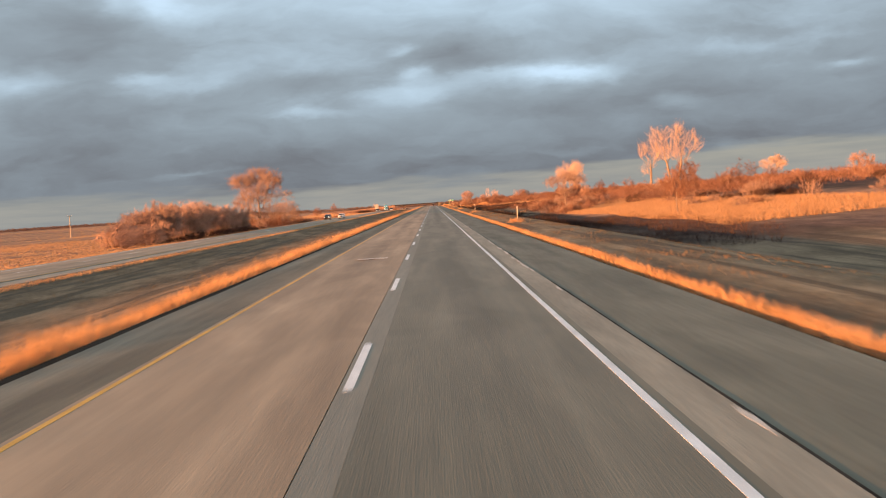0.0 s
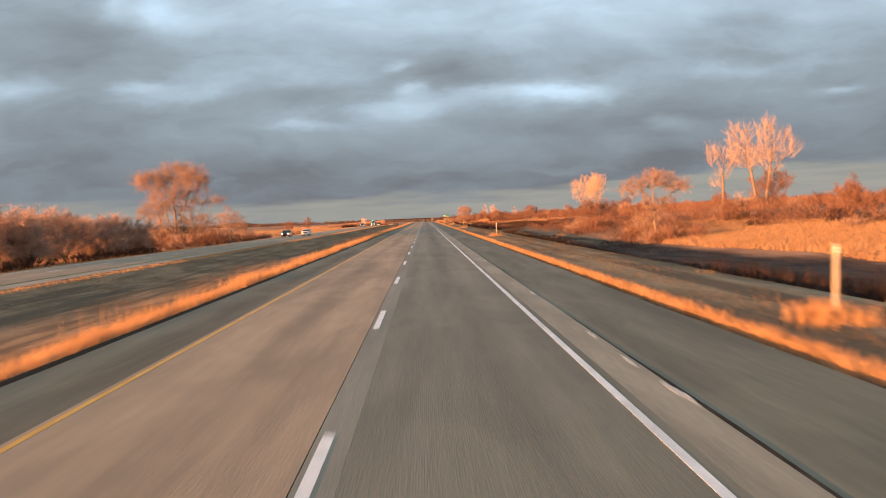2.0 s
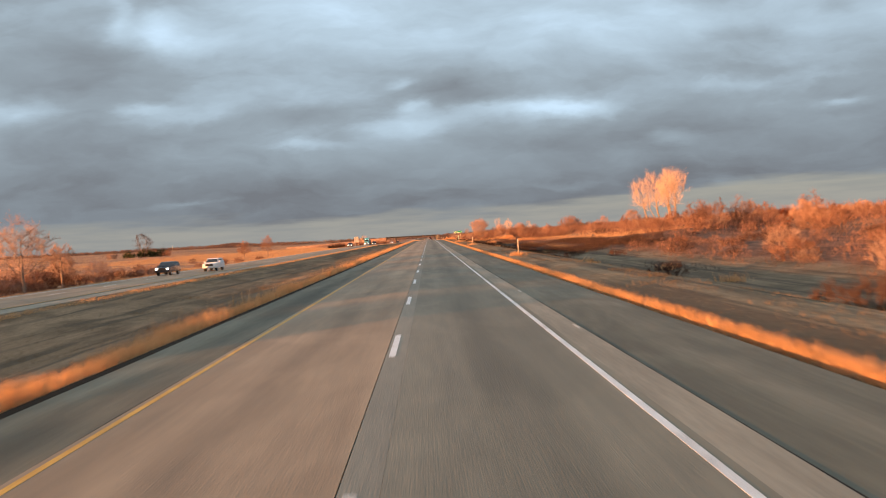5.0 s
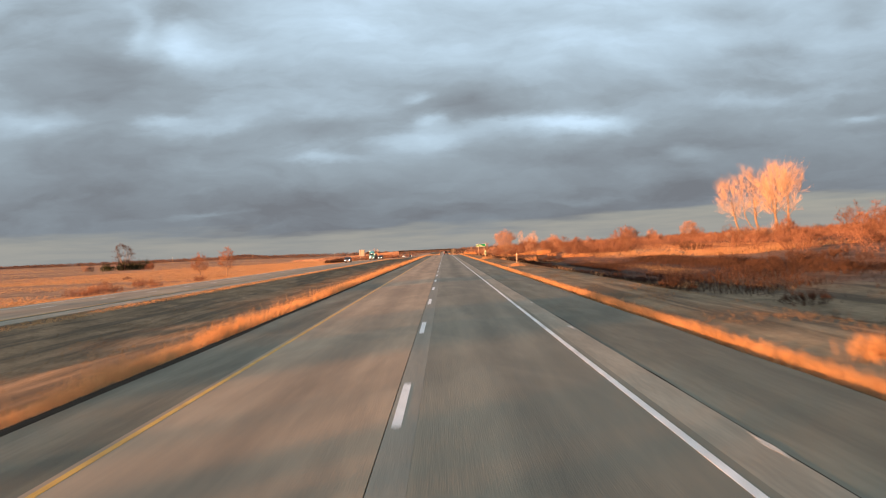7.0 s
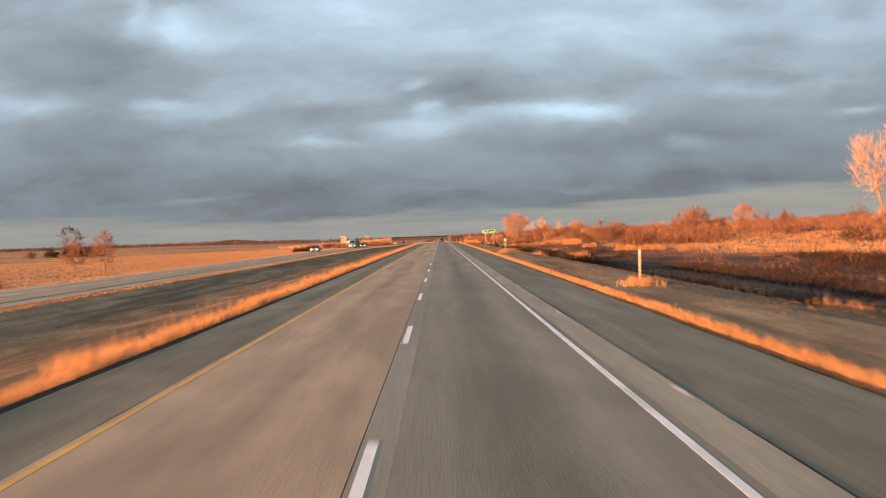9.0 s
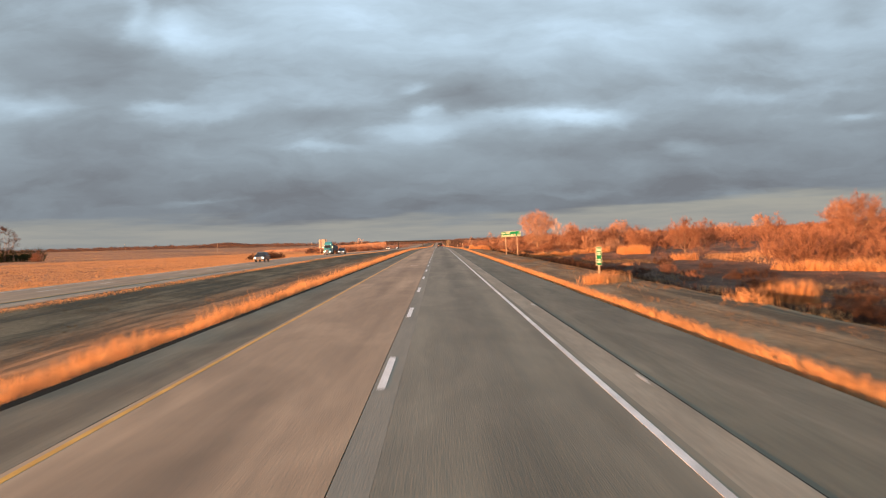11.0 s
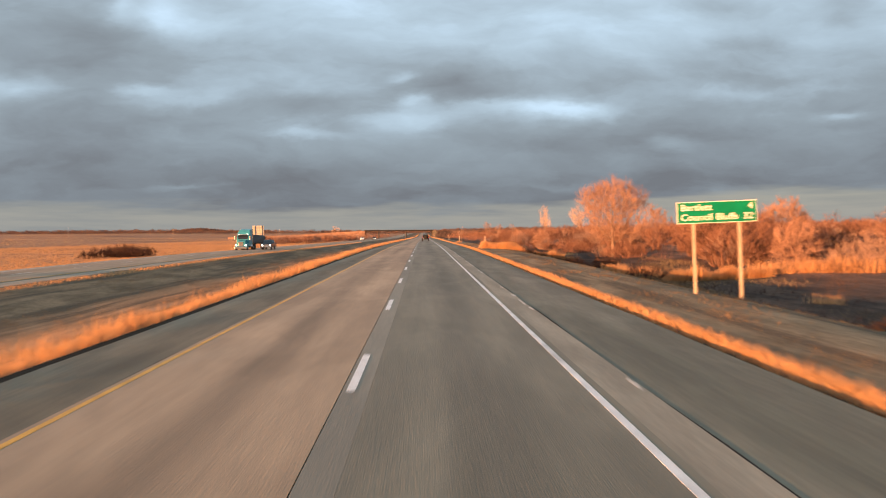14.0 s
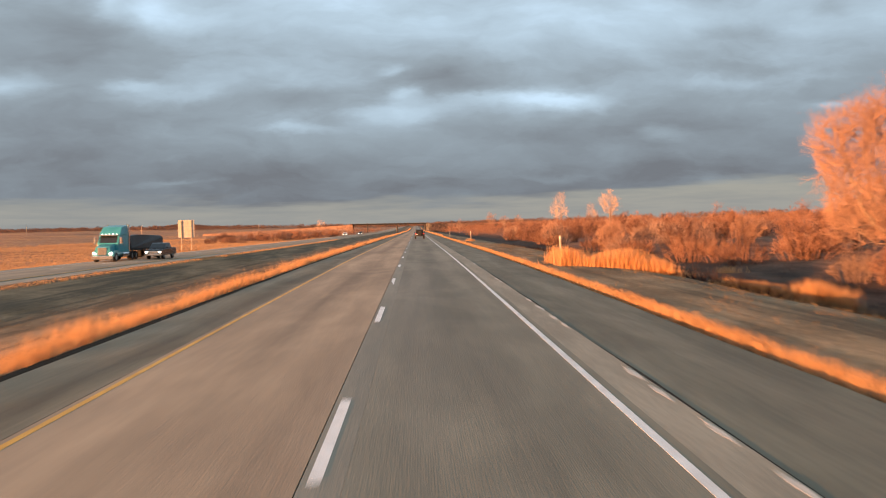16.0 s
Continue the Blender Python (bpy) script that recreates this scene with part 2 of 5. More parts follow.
# ---- ground colours follow the lie of the land: verge, ditch, fields
gm = bpy.data.materials.new("winter_grassland")
gm.use_nodes = True
n = Nodes(gm.node_tree)
P3 = n.add("ShaderNodeNewGeometry").outputs["Position"]
sep3 = n.add("ShaderNodeSeparateXYZ", {0: P3})
sx, sy = sep3.outputs[0], sep3.outputs[1]
stretched = n.add("ShaderNodeVectorMath", {0: P3, 1: (1.0, 0.35, 1.0)}, operation="MULTIPLY").outputs[0]
wob = n.noise(stretched, 0.05, 4.0, 0.6)
wx = n.math("ADD", sx, n.math("MULTIPLY_ADD", wob, 14.0, -7.0))
n1 = n.noise(stretched, 0.45, 5.0, 0.65, 0.3)
n2 = n.noise(P3, 5.0, 4.0, 0.65)
verge = n.mix(n.step(n1, 0.35, 0.65), (0.135, 0.092, 0.054), (0.270, 0.182, 0.108))
verge = n.mix(n.step(n.noise(stretched, 0.16, 3.0, 0.5), 0.5, 0.75), verge, (0.24, 0.158, 0.092))
# dark marsh soil, with the shade of the sunken ditch in its colour
shady_marsh = n.mix(n.step(n1, 0.35, 0.65), (0.028, 0.018, 0.015), (0.080, 0.048, 0.036))
field = n.mix(n.step(n1, 0.3, 0.7), (0.24, 0.125, 0.07), (0.42, 0.24, 0.135))
tan_ = n.mix(n.step(n1, 0.3, 0.7), (0.140, 0.107, 0.066), (0.285, 0.224, 0.140))
verge = n.mix(n.math("MULTIPLY", n.step(sx, 7.0, 9.0), 0.75), verge, tan_)
streak = n.noise(n.add("ShaderNodeVectorMath", {0: P3, 1: (0.8, 0.035, 1.0)}, operation="MULTIPLY").outputs[0], 1.0, 4.0, 0.6, 0.3)
verge = n.mix(n.math("MULTIPLY", n.step(streak, 0.44, 0.62), 0.85), verge, (0.088, 0.067, 0.044))
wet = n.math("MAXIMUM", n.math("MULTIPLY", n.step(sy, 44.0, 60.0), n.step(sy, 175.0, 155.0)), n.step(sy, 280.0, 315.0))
shady_marsh = n.mix(n.math("MULTIPLY_ADD", wet, 0.75, 0.15), verge, shady_marsh)
col = n.mix(n.step(wx, 13.0, 16.0), verge, shady_marsh)
brown = n.mix(n.step(n1, 0.3, 0.7), (0.09, 0.052, 0.036), (0.21, 0.125, 0.082))
col = n.mix(n.step(wx, 26.0, 30.0), col, brown)
wy = n.math("ADD", sy, n.math("MULTIPLY_ADD", wob, 40.0, -20.0))
meadow_a = n.math("MULTIPLY", n.math("MULTIPLY", n.step(sy, 60.0, 80.0), n.step(wy, 205.0, 190.0)), n.step(wx, 25.0, 28.0))
meadow_b = n.math("MULTIPLY", n.math("MULTIPLY", n.step(wy, 340.0, 360.0), n.step(wy, 470.0, 430.0)), n.step(wx, 31.0, 35.0))
col = n.mix(n.math("MAXIMUM", meadow_a, meadow_b), col, field)
# carries the same shade-darkened marsh colour out over the wet flat
shady_bog = n.math("MULTIPLY", n.math("MULTIPLY", n.step(sy, 284.0, 304.0), n.step(wy, 392.0, 370.0)), n.math("MULTIPLY", n.step(wx, 13.0, 16.0), n.step(wx, 42.0, 37.0)))
col = n.mix(shady_bog, col, shady_marsh)
col = n.mix(n.step(wx, 48.0, 60.0), col, shady_marsh)
col = n.mix(n.step(wx, 110.0, 150.0), col, field)
col = n.mix(n.step(sx, -39.5, -37.0), n.mix(n.step(n.noise(n.add("ShaderNodeVectorMath", {0: P3, 1: (0.15, 1.0, 1.0)}, operation="MULTIPLY").outputs[0], 0.03, 3.0), 0.52, 0.68), field, brown), col)
# bare soil along the pavement edges, its shade mixed into the dark colour
shaded_soil = n.math("MULTIPLY", n.step(sx, -6.30, -6.12), n.step(sx, 7.64, 7.50))
col = n.mix(shaded_soil, col, (0.035, 0.026, 0.018))
col = n.mix(0.28, col, n.mix(n.step(n2, 0.3, 0.7), (0.1, 0.1, 0.1), (0.9, 0.9, 0.9)), "OVERLAY")
bp = n.add("ShaderNodeBump", {"Strength": 0.3, "Distance": 0.1, "Height": n2})
bs = n.add("ShaderNodeBsdfPrincipled", {"Base Color": col, "Roughness": 0.95, "Specular IOR Level": 0.1, "Normal": bp.outputs[0]})
n.add("ShaderNodeOutputMaterial", {"Surface": bs})
M["ground"] = gm

M["dry_grass"] = blades_material("dry_golden_grass", (0.50, 0.28, 0.125), (0.74, 0.45, 0.22), 0.5)
M["field_grass"] = blades_material("pale_field_grass", (0.41, 0.240, 0.125), (0.57, 0.375, 0.205), 0.45)
M["green_grass"] = blades_material("dull_verge_grass", (0.135, 0.092, 0.052), (0.28, 0.188, 0.108))
M["pale_turf"] = blades_material("bleached_slope_grass", (0.145, 0.107, 0.064), (0.30, 0.226, 0.138))
# colour lowered so the weeds look unlit, below the reach of the sun
M["shaded_weeds"] = blades_material("dead_weeds_in_ditch_shade", (0.024, 0.016, 0.014), (0.068, 0.042, 0.032), 0.1)
M["twig"] = blades_material("bare_pale_twigs", (0.37, 0.27, 0.20), (0.57, 0.42, 0.32), 0.1)
M["twig_red"] = blades_material("bare_russet_twigs", (0.100, 0.052, 0.037), (0.32, 0.178, 0.124), 0.1)
M["twig_brown"] = blades_material("bare_brown_twigs", (0.17, 0.112, 0.09), (0.40, 0.28, 0.22), 0.1)
M["twig_glow"] = blades_material("bare_pinkish_twigs", (0.28, 0.175, 0.13), (0.54, 0.37, 0.28), 0.1)
M["twig_rust"] = blades_material("bare_orange_brown_twigs", (0.20, 0.115, 0.082), (0.45, 0.285, 0.205), 0.1)
# dark twig tone, lowered further to hold ditch and thicket-foot shade
M["twig_dark"] = blades_material("dark_twigs_with_shade", (0.044, 0.029, 0.024), (0.115, 0.068, 0.050), 0.1)
M["leaf_red"] = blades_material("rust_red_leaves", (0.28, 0.07, 0.03), (0.42, 0.13, 0.05), 0.3)
M["cedar"] = blades_material("cedar_green", (0.02, 0.03, 0.015), (0.05, 0.06, 0.03), 0.1)
M["bark"] = surface("grey_brown_bark", (0.16, 0.115, 0.085), (0.30, 0.215, 0.16), 3.0, (3, 3, 0.6), 0.9, 0.6, 14)
M["far_wood"] = blades_material("distant_winter_woods", (0.06, 0.045, 0.043), (0.20, 0.13, 0.105), 0.1)


# ---------------------------------------------------------------- helpers of shape
def mesh_of(name, verts, faces, material, smooth=False):
    me = bpy.data.meshes.new(name)
    me.from_pydata(verts, [], faces)
    me.materials.append(material)
    if smooth:
        me.polygons.foreach_set("use_smooth", [True] * len(me.polygons))
    me.update()
    return me


def fast_mesh(name, co, tri, material):
    """A mesh of triangles from arrays."""
    me = bpy.data.meshes.new(name)
    me.vertices.add(len(co))
    me.vertices.foreach_set("co", np.asarray(co, dtype=np.float32).ravel())
    k = len(tri)
    me.loops.add(3 * k)
    me.loops.foreach_set("vertex_index", np.asarray(tri, dtype=np.int32).ravel())
    me.polygons.add(k)
    me.polygons.foreach_set("loop_start", np.arange(0, 3 * k, 3, dtype=np.int32))
    me.materials.append(material)
    me.update(calc_edges=True)
    return me


def part(name, data, parent=None, label="", loc=None):
    """Links mesh data (or a bmesh with its material) as one object under a thing."""
    ob = new(name, data)
    if parent is not None:
        ob.parent = parent
    if loc is not None:
        ob.location = loc
    if label:
        ob["label"] = label
    return ob


def box_mesh(name, size, material, bevel=0.0, at=(0, 0, 0), taper=None):
    """A bevelled block; taper: (x, y) scale of its top."""
    bm = bmesh.new()
    bmesh.ops.create_cube(bm, size=1.0)
    for v in bm.verts:
        top = v.co.z > 0
        v.co = Vector((v.co.x * size[0], v.co.y * size[1], v.co.z * size[2]))
        if taper and top:
            v.co.x *= taper[0]
            v.co.y *= taper[1]
    if bevel:
        bmesh.ops.bevel(bm, geom=bm.edges[:], offset=bevel, segments=2, affect="EDGES", profile=0.5)
    bmesh.ops.translate(bm, verts=bm.verts[:], vec=at)
    me = bpy.data.meshes.new(name)
    bm.to_mesh(me)
    bm.free()
    me.materials.append(material)
    return me


CROWN = 0.0244


def road_z(x):
    return -CROWN * abs(x)


# ---------------------------------------------------------------- the lie of the land
def lerp_table(x, table):
    xs, zs = zip(*table)
    return float(np.interp(x, xs, zs))


LAND = [(-4800, 1.5), (-900, -1.6), (-200, -1.8), (-60, -1.7), (-45, -1.65), (-39, -1.5), (-36.9, -1.22), (-36.3, -1.20), (-36.1, -1.6), (-25.3, -1.6), (-25.1, -1.14), (-23.5, -1.3), (-19.0, -1.75), (-15.0, -1.85),
        (-10.5, -1.2), (-7.5, -0.50), (-6.1, -0.21), (-5.85, -0.23), (-5.6, -0.6), (7.1, -0.6), (7.32, -0.38), (7.55, -0.32), (9.5, -0.16), (12.5, -0.26), (14.5, -0.80), (18.0, -1.5), (24.0, -1.45), (30.0, -0.95),
        (42.0, -0.5), (52.0, 0.35), (66.0, 1.15), (90.0, 1.7), (160.0, 2.3), (400.0, 3.4), (1500.0, 6.0), (4800.0, 8.0)]


def grade(y, x=0.0):
    """The road and the land beside it dip gently towards the overpass."""
    u = max(0.0, y - 545.0)
    drop = u * u / 120.0 if u < 60.0 else u - 30.0
    side = min(1.0, max(0.0, 1.0 - (abs(x) - 140.0) / 300.0))
    return -0.0065 * min(drop, 735.0) * side


def land_z(x, y):
    z = lerp_table(x, LAND) + grade(y, x)
    away = min(1.0, max(0.0, (abs(x + 3) - 37) / 60.0))
    z += 6.0 * math.exp(-((x + 565) / 45) ** 2 - ((y - 2600) / 120) ** 2) if y > 2100 else 0.0
    z += away * 0.7 * noise.noise(Vector((x * 0.021, y * 0.013, 0.3)))
    rough = min(1.0, max(0.0, (abs(x - 1) - 8.5) / 4.0))
    if -37.5 < x < -24.0:
        rough = 0.0
    z += rough * 0.12 * noise.noise(Vector((x * 0.30, y * 0.12, 4.0)))
    return z


def stations(parts):
    out = []
    for a, b, d in parts:
        out += list(np.arange(a, b, d))
    return out + [parts[-1][1]]


gx = stations([(-4800, -800, 800), (-800, -200, 25), (-200, -60, 20), (-60, -39, 3), (-39, -36.9, 0.7), (-36.9, -36.1, 0.2), (-36.1, -25.3, 5.4), (-25.3, -25.1, 0.2), (-25.1, -23.5, 0.8), (-23.5, -7.5, 0.8), (-7.5, -6.1, 0.7), (-6.1, -5.6, 0.25), (-5.6, 7.1, 6.35), (7.1, 7.55, 0.225),
               (7.55, 9.5, 0.65), (9.5, 32, 1.1), (32, 70, 3), (70, 160, 10), (160, 400, 60), (400, 4800, 600)])
gy = stations([(-400, -20, 30), (-20, 640, 2.4), (640, 1000, 8), (1000, 2000, 50), (2000, 3000, 50), (3000, 4900, 380)])
nx, ny = len(gx), len(gy)
verts = [(x, y, land_z(x, y)) for y in gy for x in gx]
faces = [(j * nx + i, j * nx + i + 1, (j + 1) * nx + i + 1, (j + 1) * nx + i) for j in range(ny - 1) for i in range(nx - 1)]
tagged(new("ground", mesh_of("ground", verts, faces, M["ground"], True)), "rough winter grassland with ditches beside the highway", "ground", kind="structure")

# ---------------------------------------------------------------- roadway
Y0, Y1 = -60.0, 4800.0


def ribbon(name, x0, x1, material, y0=Y0, y1=Y1, top=0.0, thick=0.3, zf=road_z, parent=None, label="", wob=0.0):
    """A long strip with depth, straight along the roadway."""
    cuts = stations([(y0, min(y1, 700.0), 3.0 if wob else 10.0), (min(y1, 700.0), y1, 50.0)]) if y1 > 700 else stations([(y0, y1, 3.0 if wob else 10.0)])
    xs = [x0, 0.0, x1] if x0 < 0 < x1 else [x0, x1]
    vs, fs = [], []
    k = len(xs)
    for y in cuts:
        d0 = wob * noise.noise(Vector((0.4, y * 0.23, x0))) + 0.4 * wob * noise.noise(Vector((9, y * 1.1, x0)))
        d1 = d0 + min(wob, x1 - x0) * 0.8 * noise.noise(Vector((7.4, y * 0.43, x0)))
        vs += [(x + (d0 if i == 0 else d1 if i == k - 1 else 0), y, zf(x) + top + grade(y)) for i, x in enumerate(xs)] + [(xs[0], y, zf(xs[0]) + top - thick + grade(y)), (xs[-1], y, zf(xs[-1]) + top - thick + grade(y))]
    s = k + 2
    for j in range(len(cuts) - 1):
        a, b = j * s, (j + 1) * s
        for i in range(k - 1):
            fs.append((a + i, a + i + 1, b + i + 1, b + i))
        fs += [(a + k, a, b, b + k), (a + k - 1, a + k + 1, b + k + 1, b + k - 1)]
    return part(name, mesh_of(name, vs, fs, material), parent, label)


X_YELLOW, X_WHITE, X_SLAB, X_LEFT, X_RIGHT = -3.53, 3.66, 4.52, -5.66, 7.17
road = ribbon("road", X_LEFT + 0.03, X_RIGHT - 0.03, M["base"], top=-0.03, thick=0.45)
tagged(road, "two-lane concrete highway carriageway with asphalt shoulders", "road", kind="structure")
ribbon("lane_slab", -3.68, -0.007, M["lane_old"], thick=0.04, parent=road, label="pale brownish worn concrete passing lane")
ribbon("lane_slab", 0.007, 0.40, M["lane_strip"], thick=0.04, parent=road, label="scuffed paler concrete beside the centre joint", wob=0.0)
ribbon("lane_slab", 0.402, 3.86, M["lane_new"], thick=0.04, parent=road, label="grey grooved concrete driving lane")
ribbon("slab_edge", 3.86, X_SLAB, M["slab_edge"], thick=0.04, parent=road, label="dusty pale concrete beyond the edge line")
ribbon("shoulder", X_LEFT, -3.685, M["asphalt"], top=-0.004, thick=0.06, parent=road, label="grey asphalt inner shoulder", wob=0.05)
ribbon("shoulder", X_SLAB + 0.022, X_RIGHT, M["asphalt"], top=-0.008, thick=0.06, parent=road, label="grey asphalt outer shoulder", wob=0.05)
ribbon("joint_seal", X_SLAB - 0.012, X_SLAB + 0.028, M["tar"], y1=900.0, top=-0.001, thick=0.02, parent=road, label="ragged black tar in the shoulder joint", wob=0.05)
ribbon("edge_line", X_YELLOW - 0.055, X_YELLOW + 0.055, M["yellow_paint"], top=0.0025, thick=0.006, parent=road, label="worn yellow edge line")
ribbon("edge_line", X_WHITE - 0.06, X_WHITE + 0.06, M["white_paint"], top=0.0025, thick=0.006, parent=road, label="white edge line")


def dash_mesh(length, width):
    """A painted dash with slightly ragged ends."""
    bm = bmesh.new()
    pts = [(-width / 2, 0.03), (0, -0.02), (width / 2, 0.04), (width / 2, length * 0.5), (width / 2, length - 0.05), (0, length), (-width / 2, length - 0.03), (-width / 2, length * 0.5)]
    low = [bm.verts.new((x, y, 0.0)) for x, y in pts]
    up_ = [bm.verts.new((x, y, 0.0025)) for x, y in pts]
    bm.faces.new(up_)
    for i in range(len(pts)):
        j = (i + 1) % len(pts)
        bm.faces.new((low[i], low[j], up_[j], up_[i]))
    me = bpy.data.meshes.new("lane_dash")
    bm.to_mesh(me)
    bm.free()
    me.materials.append(M["white_paint"])
    return me


DASH = dash_mesh(3.55, 0.13)
for i in range(-3, 110):
    part("lane_dash", DASH, road, loc=(0.13, 10.5 + 12.19 * i, road_z(0.17) + 0.0005 + grade(12.5 + 12.19 * i)))
for yb in (37.3, 440.0):
    bar = part("speed_check_bar", dash_mesh(1.35, 0.55), road, "white bar painted across the passing lane", (-0.78, yb, road_z(-0.8) + 0.002))
    bar.rotation_euler = (0, CROWN, radians(88))


def spall_mesh(seed):
    """A ragged pale scar where the slab edge has broken."""
    r = random.Random(seed)
    k = 11
    pts = [(math.cos(6.283 * i / k) * 0.055 * r.uniform(0.5, 1.2), math.sin(6.283 * i / k) * 0.55 * r.uniform(0.5, 1.2)) for i in range(k)]
    vs_ = [(x, y, 0.0) for x, y in pts] + [(x * 0.9, y * 0.9, 0.003) for x, y in pts]
    fs_ = [tuple(range(k, 2 * k))] + [(i, (i + 1) % k, k + (i + 1) % k, k + i) for i in range(k)]
    return mesh_of("spall", vs_, fs_, M["chip"])


SPALLS = [spall_mesh(i) for i in range(4)]
sp = random.Random(3)
for i in range(96):
    xx = X_SLAB - sp.uniform(0.02, 0.10)
    yy = 8 + 12.4 * i + sp.uniform(-5, 5) if i < 46 else sp.uniform(486, 590) if i < 76 else sp.uniform(20, 80)
    part("spall", SPALLS[i % 4], road, "pale broken patch beside the joint" if i < 4 else "", (xx, yy, road_z(xx) + 0.0005 + grade(yy)))


def opp_z(x):
    return -1.0 - 0.012 * abs(x + 31.1)


opp = ribbon("opposite_road", -36.2, -25.2, M["slab_edge"], zf=opp_z, top=-0.02, thick=0.5)
tagged(opp, "opposite highway carriageway of pale concrete beyond the median", "road", kind="structure")
ribbon("lane_slab", -34.9, -31.11, M["lane_old"], zf=opp_z, thick=0.04, parent=opp)
ribbon("lane_slab", -31.09, -27.3, M["lane_old"], zf=opp_z, thick=0.04, parent=opp)
ribbon("edge_line", -27.55, -27.42, M["yellow_paint"], zf=opp_z, top=0.004, thick=0.006, parent=opp)
ribbon("edge_line", -34.85, -34.72, M["white_paint"], zf=opp_z, top=0.004, thick=0.006, parent=opp)
for i in range(-1, 70):
    part("lane_dash", DASH, opp, loc=(-31.25, 4.0 + 12.19 * i, opp_z(-31.25) + 0.0005 + grade(5.5 + 12.19 * i)))

# ---------------------------------------------------------------- grass
rng = np.random.default_rng(7)


def land_zs(xs, ys):
    tx, tz = zip(*LAND)
    z = np.interp(xs, tx, tz) + np.array([grade(float(b), float(a)) for a, b in zip(xs, ys)])
    far = np.abs(xs + 3) > 37
    for i in np.nonzero(far)[0]:
        z[i] = land_z(float(xs[i]), float(ys[i]))
    return z


def grass(name, xs, ys, height, width, lean, material, label, zs=None, simple=False):
    """Stalks as tapered blades standing on the land, all of one kind, joined."""
    k = len(xs)
    zs = land_zs(xs, ys) if zs is None else zs
    a = rng.uniform(0, 2 * np.pi, k)
    hh = height * rng.uniform(0.55, 1.25, k)
    ww = width * rng.uniform(0.6, 1.4, k)
    la = rng.uniform(0, 2 * np.pi, k)
    ll = lean * rng.uniform(0.1, 1.0, k) * hh
    base = np.stack([xs, ys, zs - 0.03], 1)
    side = np.stack([np.cos(a), np.sin(a), np.zeros(k)], 1) * ww[:, None] * 0.5
    tip = base + np.stack([np.cos(la) * ll, np.sin(la) * ll, hh], 1)
    mid_ = base + np.stack([np.cos(la) * ll * 0.3, np.sin(la) * ll * 0.3, hh * 0.55], 1)
    co = np.stack([base - side, base + side, mid_ + side * 0.8, mid_ - side * 0.8, tip], 1).reshape(-1, 3)
    if simple:
        co = np.stack([base - side, base + side, tip], 1).reshape(-1, 3)
        return tagged(new(name, fast_mesh(name, co, np.arange(3 * k).reshape(-1, 3), material)), label, "grass", kind="stuff")
    o = np.arange(k)[:, None] * 5
    tri = np.concatenate([o + [0, 1, 2], o + [0, 2, 3], o + [3, 2, 4]], 1).reshape(-1, 3)
    return tagged(new(name, fast_mesh(name, co, tri, material)), label, "grass", kind="stuff")


def patchy(ys, k, lo=0.0, freq=0.12, seed=0.0):
    return np.array([max(lo, min(1.0, 0.5 + 1.3 * noise.noise(Vector((seed, float(y) * freq, 1.0))))) for y in ys])


def strip(k, x_in, x_out, y0, y1, power=1.0):
    xs = x_in + (x_out - x_in) * rng.uniform(0, 1, k) ** power
    ys = rng.uniform(y0, y1, k)
    return xs, ys


# left verge: a tall golden fringe along the shoulder
xs, ys = strip(100000, -6.12, -7.1, -5, 760, 1.3)
keep = rng.uniform(0, 1, len(xs)) < patchy(ys, 0, 0.5, 0.11, 2.0)
h_left = 0.42 * (0.55 + 0.75 * patchy(ys, 0, 0.1, 0.21, 5.0)[keep])
grass("verge_grass", xs[keep], ys[keep], h_left, 0.042, 0.45, M["dry_grass"], "golden dry grass fringe along the inner shoulder", simple=True)
xs, ys = strip(30000, -6.12, -6.7, -5, 620, 1.0)
grass("verge_grass", xs, ys, 0.30, 0.026, 0.7, M["dry_grass"], "golden dry grass fringe along the inner shoulder")
xs, ys = strip(10000, -6.2, -7.7, 0, 760, 1.0)
keep = rng.uniform(0, 1, len(xs)) < (patchy(ys, 0, 0.0, 0.35, 9.0) > 0.62)
grass("tall_grass", xs[keep], ys[keep], 0.75, 0.018, 0.5, M["dry_grass"], "tall feathery dry grass tufts in the median")
cx, cy = strip(130, -6.7, -10.0, 5, 640, 1.6)
xs = np.repeat(cx, 90) + rng.normal(0, 0.28, 130 * 90)
ys = np.repeat(cy, 90) + rng.normal(0, 0.4, 130 * 90)
grass("tall_grass", xs, ys, 0.5, 0.022, 0.7, M["dry_grass"], "feathery golden tufts on the median slope", simple=True)
# right verge
xs, ys = strip(90000, 7.50, 7.98, -5, 760, 1.2)
keep = rng.uniform(0, 1, len(xs)) < patchy(ys, 0, 0.6, 0.07, 12.0)
grass("verge_grass", xs[keep], ys[keep], 0.29, 0.042, 0.6, M["dry_grass"], "golden dry grass fringe along the outer shoulder", simple=True)
xs, ys = strip(30000, 7.50, 7.9, -5, 620, 1.0)
grass("verge_grass", xs, ys, 0.27, 0.026, 0.7, M["dry_grass"], "golden dry grass fringe along the outer shoulder")
# far stretches of both fringes
xs, ys = strip(9000, -6.0, -7.6, 760, 1700)
grass("verge_grass", xs, ys, 0.5, 0.12, 0.5, M["dry_grass"], "golden dry grass fringe far along the shoulder", simple=True)
xs, ys = strip(8000, 7.5, 8.6, 760, 1700)
grass("verge_grass", xs, ys, 0.45, 0.12, 0.5, M["dry_grass"], "golden dry grass fringe far along the shoulder", simple=True)
